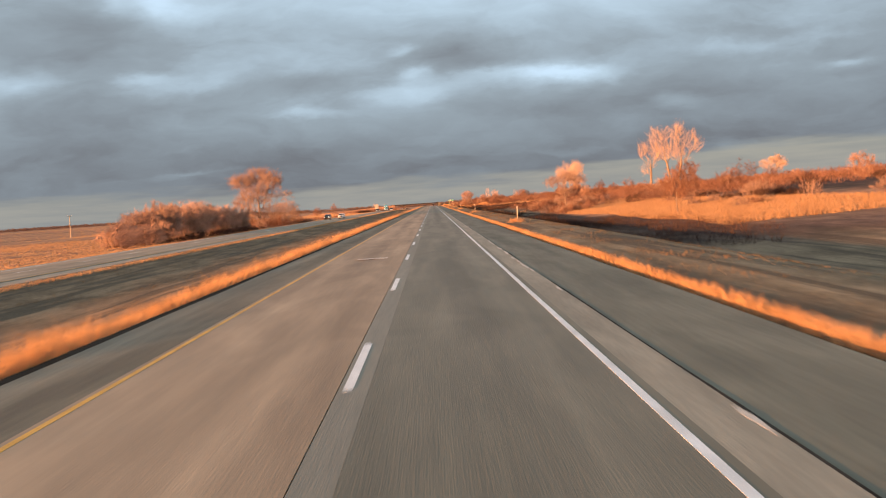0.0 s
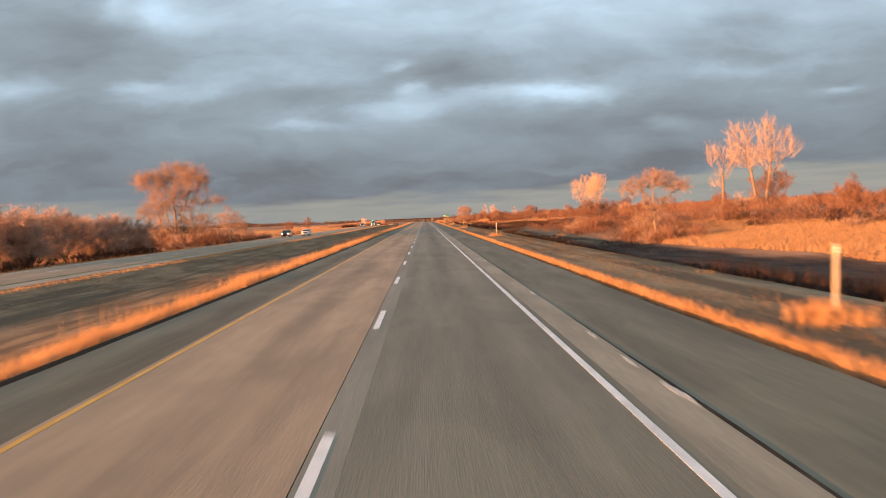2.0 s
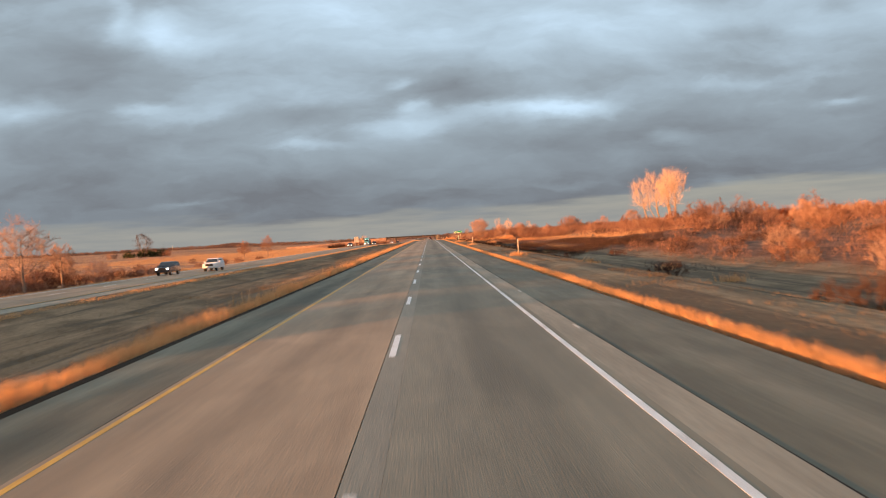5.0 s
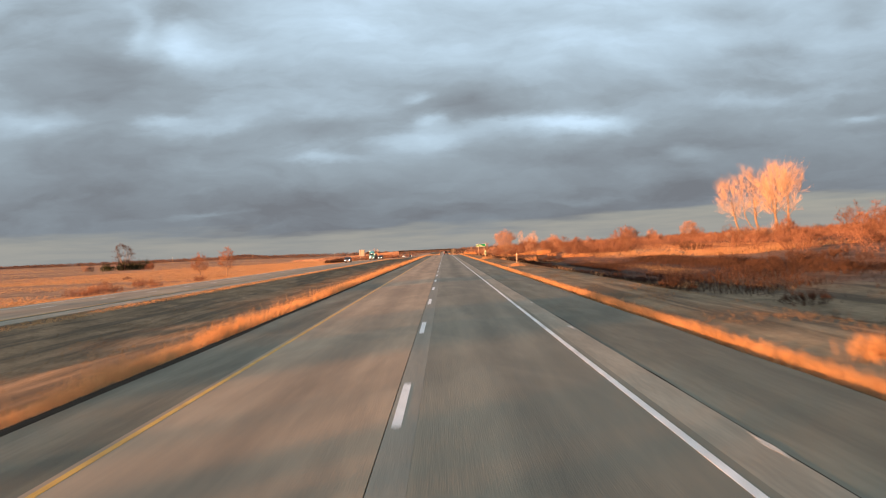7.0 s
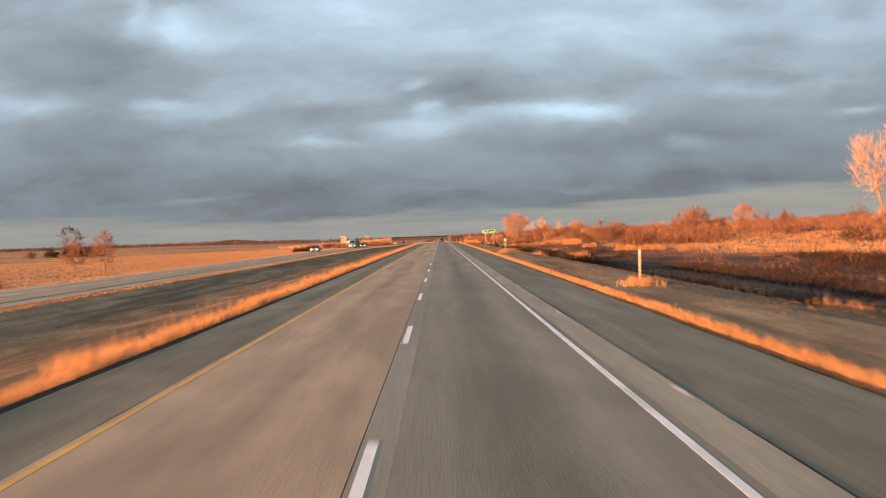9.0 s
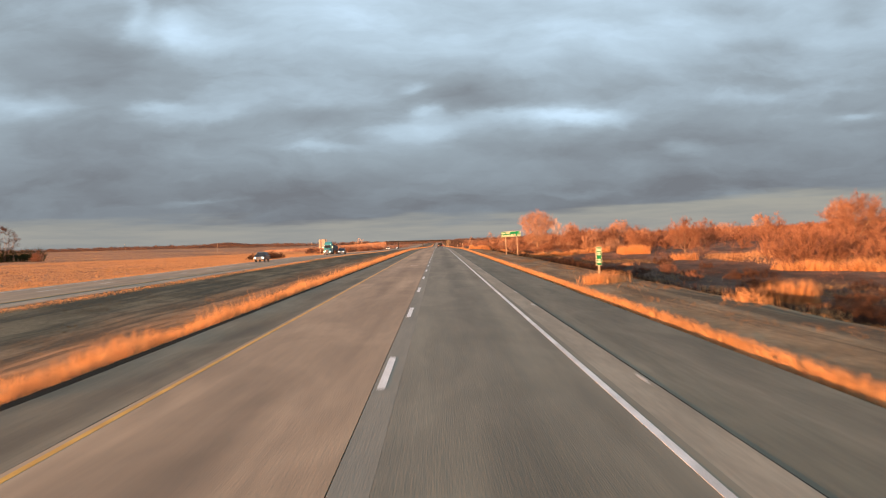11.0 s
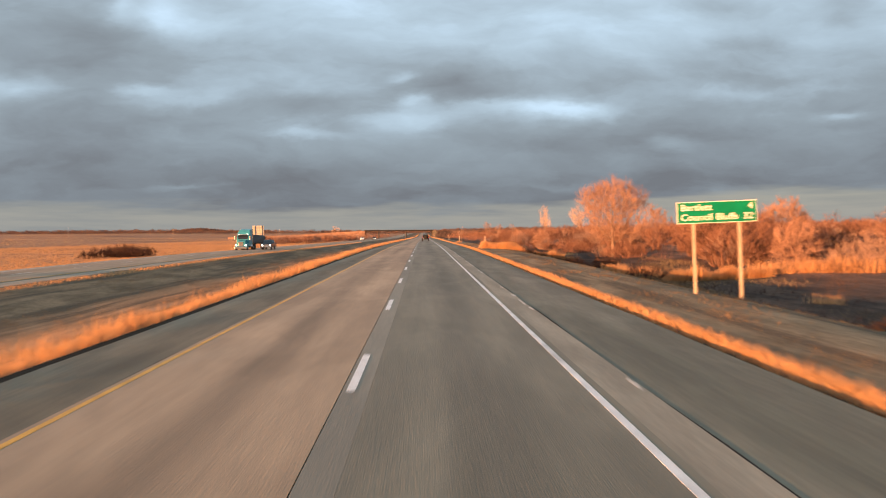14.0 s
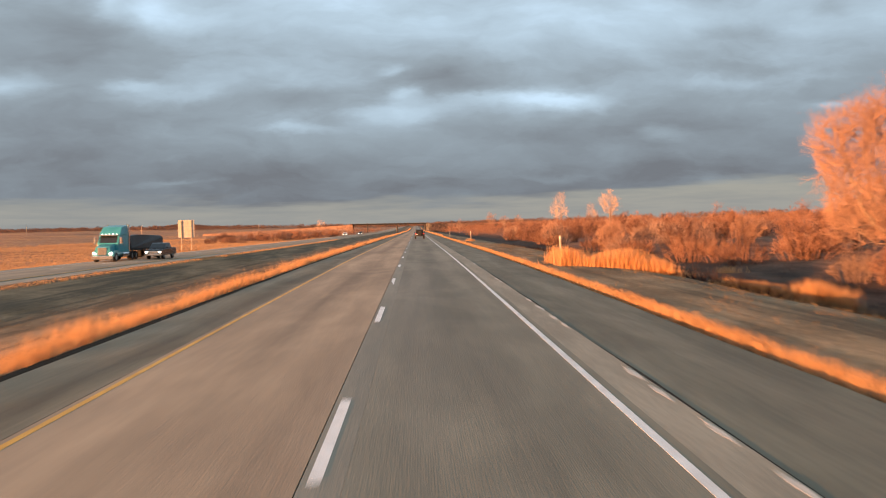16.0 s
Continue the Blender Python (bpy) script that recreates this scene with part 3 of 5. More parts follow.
# short mown turf of median and right slope
xs, ys = strip(60000, -7.0, -24.6, 5, 640)
grass("turf", xs, ys, 0.12, 0.035, 1.2, M["green_grass"], "dull short turf in the median ditch", simple=True)
xs, ys = strip(60000, 8.2, 17.0, 10, 640)
grass("turf", xs, ys, np.where(xs < 12.5, 0.06, 0.11), 0.035, 1.2, M["pale_turf"], "dull short turf on the roadside slope", simple=True)
cx, cy = strip(420, 8.6, 12.0, 20, 640)
xs = np.repeat(cx, 34) + rng.normal(0, 0.35, 420 * 34)
ys = np.repeat(cy, 34) + rng.normal(0, 0.8, 420 * 34)
grass("turf_tufts", xs, ys, 0.15, 0.03, 1.0, M["green_grass"], "dull unmown tufts on the roadside slope", simple=True)
cx, cy = strip(420, -8.4, -23.5, 10, 640)
xs = np.repeat(cx, 34) + rng.normal(0, 0.45, 420 * 34)
ys = np.repeat(cy, 34) + rng.normal(0, 1.0, 420 * 34)
grass("turf_tufts", xs, ys, 0.16, 0.03, 1.0, M["green_grass"], "dull unmown tufts in the median", simple=True)
# pale fringe along the opposite road
xs, ys = strip(26000, -24.9, -23.8, 20, 800)
grass("verge_grass", xs, ys, 0.24, 0.05, 0.8, M["dry_grass"], "dry grass fringe along the opposite road", simple=True)
xs, ys = strip(30000, -36.8, -40.5, 20, 900)
grass("verge_grass", xs, ys, 0.27, 0.06, 0.8, M["dry_grass"], "dry grass bank beyond the opposite road", simple=True)
# fields of pale standing grass
def striped(xs, ys):
    """Grass stands in bands across the fields, with bare strips between."""
    return np.array([noise.noise(Vector((float(x) * 0.004, float(y) * 0.021, 1.5))) + 0.4 * noise.noise(Vector((float(x) * 0.02, float(y) * 0.06, 7.0))) for x, y in zip(xs, ys)])


xs, ys = strip(300000, -39.5, -140.0, 60, 1000, 1.5)
keep = striped(xs, ys) + rng.normal(0, 0.06, len(xs)) > -0.30
xs, ys = xs[keep], ys[keep]
grass("field_grass", xs, ys, 0.2, 0.2, 1.6, M["field_grass"], "pale standing grass in the flat fields", simple=True)
xs, ys = strip(70000, -120.0, -620.0, 200, 2000, 1.0)
keep = striped(xs, ys) + rng.normal(0, 0.06, len(xs)) > -0.04
grass("field_grass", xs[keep], ys[keep], 0.26, 0.7, 0.8, M["field_grass"], "pale grassland far across the fields", simple=True)
xs, ys = strip(90000, 25.5, 48.0, 70, 205, 1.0)
den = np.array([noise.noise(Vector((float(x) * 0.12, float(y) * 0.05, 3.0))) for x, y in zip(xs, ys)])
keep = xs > 26.5 + 3.0 * den + np.clip(ys - 150, 0, 60) * 0.12
grass("field_grass", xs[keep], ys[keep], 0.5, 0.08, 1.1, M["field_grass"], "bright standing grass in the meadow beside the highway", simple=True)
xs, ys = strip(50000, 31.0, 60.0, 350, 470, 1.0)
den = np.array([noise.noise(Vector((float(x) * 0.10, float(y) * 0.05, 6.0))) for x, y in zip(xs, ys)])
keep = (xs > 34.0 + 5.0 * den + np.clip(395 - ys, 0, 30) * 0.25) & (den + rng.normal(0, 0.15, len(xs)) > -0.28)
grass("field_grass", xs[keep], ys[keep], 0.5, 0.10, 0.7, M["field_grass"], "sunlit grass on the slope below the rubble", simple=True)
# weeds of the ditch, their colour darkened to stand in for shade down there
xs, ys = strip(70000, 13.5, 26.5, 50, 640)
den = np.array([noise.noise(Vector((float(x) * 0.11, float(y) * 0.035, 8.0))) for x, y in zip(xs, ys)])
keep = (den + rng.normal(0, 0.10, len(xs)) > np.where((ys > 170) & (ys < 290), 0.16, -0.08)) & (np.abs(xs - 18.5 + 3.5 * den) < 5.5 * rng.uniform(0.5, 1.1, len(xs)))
grass("ditch_weeds", xs[keep], ys[keep], 0.6 * (0.5 + np.clip(den[keep] * 2, 0, 1)), 0.035, 0.6, M["shaded_weeds"], "matted dead weeds in the wet ditch, shade in their dark tone", simple=True)
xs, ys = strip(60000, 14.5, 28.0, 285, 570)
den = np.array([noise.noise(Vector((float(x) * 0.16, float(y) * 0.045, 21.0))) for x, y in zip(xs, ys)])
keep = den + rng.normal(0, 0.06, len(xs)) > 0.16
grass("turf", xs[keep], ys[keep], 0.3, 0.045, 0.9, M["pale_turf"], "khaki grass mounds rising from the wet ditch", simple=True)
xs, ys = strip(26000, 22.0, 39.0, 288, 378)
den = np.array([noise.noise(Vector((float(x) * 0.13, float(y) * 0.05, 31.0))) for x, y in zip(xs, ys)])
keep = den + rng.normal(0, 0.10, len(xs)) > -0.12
grass("ditch_weeds", xs[keep], ys[keep], 0.55, 0.045, 0.6, M["shaded_weeds"], "matted dead weeds on the wet flat, shade in their dark tone", simple=True)
# clumps of golden grass on the slope
cx, cy = strip(26, 11.5, 26.0, 170, 640)
xs = np.repeat(cx, 130) + rng.normal(0, 0.4, 26 * 130)
ys = np.repeat(cy, 130) + rng.normal(0, 0.6, 26 * 130)
grass("grass_clumps", xs, ys, 0.5, 0.03, 0.8, M["dry_grass"], "scattered golden grass clumps on the roadside slope")
# reeds: bright stands along the wet ditch
def reeds(ax, ay, bx, by, depth, k, height=1.1):
    """A stand with its front from a to b, as deep as given, taller in places."""
    u, v = rng.uniform(0, 1, k), rng.uniform(0, 1, k) ** 1.4
    x = ax + (bx - ax) * u + rng.normal(0, 0.2, k)
    y = ay + (by - ay) * u + depth * v
    h = height * np.array([0.85 + 0.5 * noise.noise(Vector((float(a) * 0.8, float(b) * 0.3, 2.0))) for a, b in zip(x, y)])
    grass("reed_stand", x, y, h, 0.05, 0.3, M["dry_grass"], "bright stand of dry reeds at the ditch", simple=True)


reeds(9.3, 573.0, 14.0, 568.0, 6.0, 12000, 0.9)
reeds(14.8, 563.5, 16.8, 562.3, 2.0, 1300, 0.7)
reeds(15.8, 557.6, 17.3, 557.8, 2.5, 1600, 0.95)
reeds(14.9, 519.0, 26.5, 522.0, 1.0, 6000, 0.9)
reeds(27.0, 524.0, 33.0, 518.0, 5.0, 1500, 1.2)
reeds(31.1, 498.0, 34.0, 493.5, 6.0, 4000, 1.6)
reeds(15.4, 527.4, 16.0, 527.2, 0.5, 160, 0.7)
reeds(15.2, 524.0, 16.0, 523.8, 0.5, 200, 0.7)
reeds(30.0, 465.0, 31.4, 461.0, 2.5, 900, 1.1)
reeds(17.9, 406.0, 20.0, 404.8, 2.0, 900, 1.2)
reeds(29.5, 432.0, 34.0, 420.0, 3.0, 2500, 0.9)


# ---------------------------------------------------------------- trees and brush
class Wood:
    """Collects limbs as tapered prisms."""

    def __init__(self):
        self.co, self.tri = [], []

    def limb(self, a, b, ra, rb, sides=3):
        d = (b - a)
        if d.length < 1e-4:
            return
        d.normalize()
        u = d.cross(Vector((0.31, 0.17, 0.93) if abs(d.z) < 0.9 else (1, 0.2, 0))).normalized()
        v = d.cross(u)
        o = len(self.co)
        for c, r in ((a, ra), (b, rb)):
            for i in range(sides):
                t = 2 * math.pi * i / sides
                self.co.append(tuple(c + u * (math.cos(t) * r) + v * (math.sin(t) * r)))
        for i in range(sides):
            j = (i + 1) % sides
            self.tri += [(o + i, o + j, o + sides + j), (o + i, o + sides + j, o + sides + i)]

    def sliver(self, a, b, r):
        """The finest twig ends."""
        d = b - a
        u = d.cross(Vector((0.3, 0.9, 0.2))).normalized() * r
        o = len(self.co)
        self.co += [tuple(a - u), tuple(a + u), tuple(b)]
        self.tri.append((o, o + 1, o + 2))

    def mesh(self, name, material):
        return fast_mesh(name, np.array(self.co), np.array(self.tri), material)


def fork(rnd, d, angle):
    u = d.orthogonal().normalized()
    u = Matrix.Rotation(rnd.uniform(0, 2 * math.pi), 3, d) @ u
    a = radians(angle) * rnd.uniform(0.5, 1.3)
    return (d * math.cos(a) + u * math.sin(a)).normalized()


def bare_tree(seed, height, label, twig="twig", at=(0, 0), turn=0.0, name="tree", leaders=5, fork_at=0.16, wide=0.9, belly=0.6, low=0.25, trunk=0.020, limbs=150, stems=1, vase=False):
    """A leafless tree. Leaders divide from the trunk and run up through a rounded, uneven crown outline; limbs reach out from them to fill it and end in fine twigs.
    wide: crown width, belly: where it is widest, low: where it begins, all as shares of the height."""
    rnd = random.Random(seed)
    wood, crown = Wood(), Wood()
    fine = 0.007 + 0.00045 * height

    def outline(t, az):
        if t >= belly:
            r = math.sqrt(max(0.0, 1 - ((t - belly) / (1.0 - belly)) ** 2))
        elif vase:
            r = max(0.0, (t - low * 0.75) / (belly - low * 0.75))
        else:
            r = math.sqrt(max(0.0, 1 - ((belly - t) / (belly - low * 0.6)) ** 2)) ** 1.2
        lump = 0.92 + 0.26 * noise.noise(Vector((math.cos(az) * 1.6 + seed, math.sin(az) * 1.6, t * 4.0)))
        return height * wide * 0.5 * r * lump

    nodes = []
    for st in range(stems):
        foot = Vector((0, 0, -0.3))
        if stems > 1:
            foot += Vector((rnd.uniform(-1, 1), rnd.uniform(-1, 1), 0)) * height * 0.03
        rt = height * trunk * (1.0 if stems == 1 else 0.72)
        p, d = foot, Vector((rnd.uniform(-0.06, 0.06), rnd.uniform(-0.06, 0.06), 1)).normalized()
        for i in range(3):
            q = p + d * (fork_at * height + 0.3) / 3
            wood.limb(p, q, rt * (1.25 - 0.12 * i if i else 1.5), rt * (1.13 - 0.12 * i), 8)
            p = q
            d = (d + Vector((rnd.uniform(-1, 1), rnd.uniform(-1, 1), 0)) * 0.05).normalized()
        n_lead = max(2, round(leaders / stems))
        for k in range(n_lead):
            az = 2 * math.pi * (k + rnd.uniform(-0.3, 0.3)) / n_lead + seed + st
            te = 0.97 if k == 0 else rnd.uniform(belly, 0.93)
            reach = outline(te, az) * (0.2 if k == 0 else 0.72)
            end = Vector((math.cos(az) * reach, math.sin(az) * reach, height * te))
            r = rt * rnd.uniform(0.5, 0.72)
            a1 = p
            for i in range(1, 9):
                t = i / 8
                q = Vector((p.x + (end.x - p.x) * t ** 0.85, p.y + (end.y - p.y) * t ** 0.85, p.z + (end.z - p.z) * t ** 1.1))
                q += Vector((rnd.uniform(-1, 1), rnd.uniform(-1, 1), rnd.uniform(-0.5, 0.5))) * height * 0.012
                r2 = max(fine, r * 0.80)
                wood.limb(a1, q, r, r2, 5)
                nodes.append((q, (q - a1).normalized(), r2))
                a1, r = q, r2
    for i in range(limbs):
        t = low + (1 - low) * rnd.random() ** 0.8
        az = rnd.uniform(0, 2 * math.pi)
        rad = outline(t, az) * math.sqrt(rnd.uniform(0.2, 1.0))
        goal = Vector((math.cos(az) * rad, math.sin(az) * rad, height * t))
        best, src = 1e9, None
        for q, d, r in nodes:
            w_ = goal - q
            cost = w_.length + (2.5 * max(0.0, 0.5 * w_.length - w_.z)) + (0 if w_.length > height * 0.05 else height)
            if cost < best:
                best, src = cost, (q, d, r)
        p, d, r = src
        span = (goal - p).length
        r = min(r * 0.7, max(fine * 1.3, span * 0.016))
        steps = 5
        start, ctrl = p, p + d * span * 0.45
        for k in range(1, steps + 1):
            u = k / steps
            q = start * (1 - u) ** 2 + ctrl * 2 * u * (1 - u) + goal * u * u
            q += Vector((rnd.uniform(-1, 1), rnd.uniform(-1, 1), rnd.uniform(-1, 1))) * span * 0.03
            r2 = max(fine, r * 0.8)
            (wood if k <= 2 else crown).limb(p, q, r, r2, 4 if k <= 2 else 3)
            dd = (q - p).normalized()
            p, r = q, r2
            if k >= 2:
                for c in range(3):
                    tw = (fork(rnd, dd, 36) + Vector((0, 0, 0.45))).normalized()
                    ln = height * rnd.uniform(0.03, 0.065) + 0.12
                    m = p + tw * ln
                    crown.limb(p, m, fine, fine * 0.8, 3)
                    for e in range(6):
                        s0 = p + tw * ln * rnd.uniform(0.3, 1.0)
                        crown.sliver(s0, s0 + fork(rnd, tw, 38) * ln * rnd.uniform(0.6, 1.2), fine * 0.7)
    root = new(name)
    part("trunk", wood.mesh("trunk", M["bark"]), root)
    part("crown", crown.mesh("crown", M[twig]), root)
    root.matrix_basis = pose(at[0], at[1], land_z(*at), 0, 0, turn)
    return tagged(root, label, "tree")


def colony(rng_, height, lobes, bole, points, step, up_=0.10):
    """Branches that grow towards scattered buds until each is reached. lobes: the crown's masses (x, y, z, rx, ry, rz), as shares of the height.
    Gives the nodes, the parent of each and how many ends hang on it."""
    lob = np.array(lobes, float)
    share = np.cbrt(lob[:, 3] * lob[:, 4] * lob[:, 5]) ** 2.2
    pick = rng_.choice(len(lob), points, p=share / share.sum())
    d = rng_.normal(0, 1, (points, 3))
    d /= np.linalg.norm(d, axis=1)[:, None]
    buds = (lob[pick, :3] + d * lob[pick, 3:] * rng_.uniform(0.05, 1, points)[:, None] ** 0.42) * height
    stepm = step * height
    nodes, parent = [], []
    for foot, lean in bole:
        o = len(nodes)
        for k in range(6):
            t = k / 5
            nodes.append(np.array([foot[0] + lean[0] * t, foot[1] + lean[1] * t, -0.03 + (lean[2] + 0.03) * t]) * height)
            parent.append(o + k - 1 if k else -1)
    pos = np.array(nodes)
    dist = np.linalg.norm(buds[:, None] - pos[None], axis=2)
    near, nd = dist.argmin(1), dist.min(1)
    used = set()
    for turn in range(80):
        if not len(buds):
            break
        fresh, from_ = [], []
        for i in np.unique(near):
            way = buds[near == i] - nodes[i]
            way = (way / np.linalg.norm(way, axis=1)[:, None]).mean(0) + rng_.normal(0, 0.12, 3)
            way[2] += up_
            way /= np.linalg.norm(way) + 1e-9
            key = (int(i), tuple(np.round(way * 2).astype(int)))
            if key in used:
                continue
            used.add(key)
            fresh.append(nodes[i] + way * stepm)
            from_.append(int(i))
        if not fresh:
            break
        o = len(nodes)
        nodes += fresh
        parent += from_
        dn = np.linalg.norm(buds[:, None] - np.array(fresh)[None], axis=2)
        better = dn.min(1) < nd
        near = np.where(better, o + dn.argmin(1), near)
        nd = np.minimum(nd, dn.min(1))
        keep_ = nd > stepm * 1.15
        buds, near, nd = buds[keep_], near[keep_], nd[keep_]
    ends_ = np.zeros(len(nodes))
    kids = np.zeros(len(nodes), int)
    for i, p in enumerate(parent):
        if p >= 0:
            kids[p] += 1
    for i in range(len(nodes) - 1, -1, -1):
        if kids[i] == 0:
            ends_[i] = 1
        if parent[i] >= 0:
            ends_[parent[i]] += ends_[i]
    return nodes, parent, ends_


def crown_tree(seed, height, label, lobes, twig="twig", at=(0, 0), bole=None, points=420, step=0.036, trunk=0.018, brush=8, spray=0.095, rise=0.5, thin=0.62, name="tree"):
    """A leafless tree whose branches fill the given crown masses and end in sprays of fine twigs. rise: how much the sprays turn upward."""
    rng_, rnd = np.random.default_rng(seed), random.Random(seed)
    bole = bole or [((0, 0), (0.01, 0.0, 0.07))]
    nodes, parent, ends_ = colony(rng_, height, lobes, bole, points, step, 0.10 if rise < 0.7 else 0.22)
    spread = 42 if rise < 0.7 else 27
    fine = 0.007 + 0.0005 * height
    root_r = height * trunk / len(bole) ** 0.4
    power = math.log(root_r / fine) / math.log(max(4.0, ends_.max()))
    wood, crown = Wood(), Wood()
    at_ = [Vector(p) for p in nodes]
    rad = [fine * e ** power for e in ends_]
    for i, p in enumerate(parent):
        if p < 0:
            continue
        ra, rb = min(rad[p], rad[i] * 1.5), rad[i]
        if parent[p] < 0:
            ra *= 1.35
        big = rb > fine * 1.9
        (wood if big else crown).limb(at_[p], at_[i], ra, rb, 7 if rb > 0.1 else 5 if rb > 0.04 else 3)
        if rb < fine * 3.2 and at_[i].z > height * 0.08:
            d = (at_[i] - at_[p]).normalized()
            for c in range(3):
                tw = (fork(rnd, d, spread) + Vector((0, 0, rise))).normalized()
                ln = height * spray * rnd.uniform(0.6, 1.3)
                s0 = at_[p].lerp(at_[i], rnd.random())
                crown.sliver(s0, s0 + tw * ln, fine * 0.9)
                for e in range(brush):
                    q = s0 + tw * ln * rnd.uniform(0.1, 0.9)
                    crown.sliver(q, q + (fork(rnd, tw, spread * 0.85) + Vector((0, 0, rise * 0.4))).normalized() * ln * rnd.uniform(0.35, 0.85), fine * thin)
    root = new(name)
    part("trunk", wood.mesh("trunk", M["bark"]), root)
    part("crown", crown.mesh("crown", M[twig]), root)
    root.matrix_basis = pose(at[0], at[1], land_z(*at))
    return tagged(root, label, "tree")


def plumes(seed, wide, count=6, base=0.45):
    """Crown masses of an upright tree: plumes that fan out from the trunk and stand at different heights."""
    r = random.Random(seed)
    out = [(0, 0, 0.50, wide * 0.25, wide * 0.25, 0.20), (r.uniform(-0.05, 0.05), 0, 0.80, wide * 0.24, wide * 0.24, 0.19)]
    for k in range(count):
        a = 2 * math.pi * (k + r.uniform(-0.3, 0.3)) / count
        far_ = wide * r.uniform(0.22, 0.36)
        out.append((math.cos(a) * far_, math.sin(a) * far_, r.uniform(base + 0.1, 0.80), wide * r.uniform(0.14, 0.2), wide * 0.17, r.uniform(0.14, 0.20)))
    return out


def dome(seed, wide, low=0.12):
    """Crown masses of a rounded tree, full almost to the ground."""
    r = random.Random(seed)
    mid_ = (low + 1) / 2
    out = [(0, 0, mid_ + 0.04, wide * 0.36, wide * 0.36, (1 - low) * 0.44), (0, 0, low + 0.18, wide * 0.34, wide * 0.34, 0.15)]
    for k in range(8):
        a = 2 * math.pi * (k + r.uniform(-0.3, 0.3)) / 8
        z = mid_ + (1 - low) * r.uniform(-0.24, 0.22)
        out.append((math.cos(a) * wide * 0.28, math.sin(a) * wide * 0.28, z, wide * r.uniform(0.15, 0.24), wide * 0.2, r.uniform(0.10, 0.19)))
    return out


def shrub_mesh(seed, stems, height, radius, material, upright=0.6, thick=0.024):
    """A mound of fine forked stems rising from one foot."""
    rnd = random.Random(seed)
    wood = Wood()
    for i in range(stems):
        a = rnd.uniform(0, 2 * math.pi)
        rr = radius * math.sqrt(rnd.random())
        lump = 0.85 + 0.4 * noise.noise(Vector((math.cos(a) * 1.5 + seed, math.sin(a) * 1.5, 0)))
        foot = Vector((math.cos(a), math.sin(a), 0)) * rr * 0.6
        tip = Vector((math.cos(a) * rr, math.sin(a) * rr, height * lump * rnd.uniform(0.5, 1.0) * (1 - 0.5 * (rr / radius) ** 2)))
        d = (tip - foot).normalized()
        ln = (tip - foot).length
        mid_ = foot + d * ln * 0.5
        wood.limb(foot - Vector((0, 0, 0.2)), mid_, thick, thick * 0.7, 3)
        for c in range(3):
            d2 = fork(rnd, (d + Vector((0, 0, upright * 0.3))).normalized(), 28)
            end = mid_ + d2 * ln * rnd.uniform(0.3, 0.5)
            wood.limb(mid_, end, thick * 0.6, thick * 0.4, 3)
            for e in range(5):
                s0 = mid_ + (end - mid_) * rnd.uniform(0.2, 1.0)
                wood.sliver(s0, s0 + fork(rnd, d2, 36) * ln * rnd.uniform(0.2, 0.42), thick * 0.45)
    return wood.mesh("shrub", M[material])


def bush_mesh(seed, height, wide, twig, points=170):
    """A rounded multi-stemmed bush, full to the ground, with a hazy outline."""
    rng_, rnd = np.random.default_rng(seed), random.Random(seed)
    foot = [((math.cos(a) * 0.06, math.sin(a) * 0.06), (math.cos(a) * 0.05, math.sin(a) * 0.05, 0.06)) for a in (0.4, 1.7, 2.9, 4.1, 5.4)]
    nodes, parent, ends_ = colony(rng_, height, dome(seed, wide, 0.0), foot, points, 0.05, 0.08)
    fine = 0.010
    wood = Wood()
    for i, p in enumerate(parent):
        if p < 0:
            continue
        a, b = Vector(nodes[p]), Vector(nodes[i])
        wood.limb(a, b, fine * min(4.0, ends_[p] ** 0.42), fine * min(4.0, ends_[i] ** 0.42), 3)
        d = (b - a).normalized()
        for c in range(3):
            tw = (fork(rnd, d, 44) + Vector((0, 0, 0.35))).normalized()
            ln = height * rnd.uniform(0.07, 0.15)
            for e in range(5):
                q = a.lerp(b, rnd.random()) + tw * ln * rnd.uniform(0, 0.7)
                wood.sliver(q, q + fork(rnd, tw, 36) * ln * rnd.uniform(0.5, 1.0), fine * 0.8)
    return wood.mesh("bush", M[twig])


def plant(mesh, x, y, label, scale=1.0, name="shrub", group="", sink=0.05, stretch=1.0):
    ob = new(name, mesh)
    ob.matrix_basis = Matrix.Translation((x, y, land_z(x, y) - sink)) @ Matrix.Rotation(random.uniform(0, 6.28), 4, "Z") @ Matrix.Diagonal((scale, scale, scale * stretch, 1))
    return tagged(ob, label, "shrub", group)


# single trees
BROAD = [(-0.24, 0.0, 0.79, 0.22, 0.25, 0.12), (0.02, 0.1, 0.85, 0.24, 0.25, 0.15), (0.25, -0.05, 0.80, 0.21, 0.22, 0.12), (-0.27, 0.05, 0.47, 0.16, 0.2, 0.10), (0.40, 0.0, 0.53, 0.21, 0.12, 0.055),
         (0.0, 0.0, 0.58, 0.27, 0.26, 0.20), (0.20, 0.05, 0.28, 0.22, 0.22, 0.13), (-0.12, -0.1, 0.27, 0.18, 0.2, 0.10)]
crown_tree(11, 15.4, "broad bare tree beside the opposite road, twigs lit orange", BROAD, "twig_brown", (-43.5, 217), points=1000, step=0.030, trunk=0.025, brush=14, thin=0.5, rise=0.25)
crown_tree(12, 8.2, "small round bare tree beyond the opposite road", dome(12, 0.95, 0.16), "twig_brown", (-42.5, 255), points=340, brush=5)
crown_tree(13, 5.6, "small pale bare sapling in the field edge", dome(13, 0.7, 0.2), "twig_brown", (-41.5, 262), points=200)
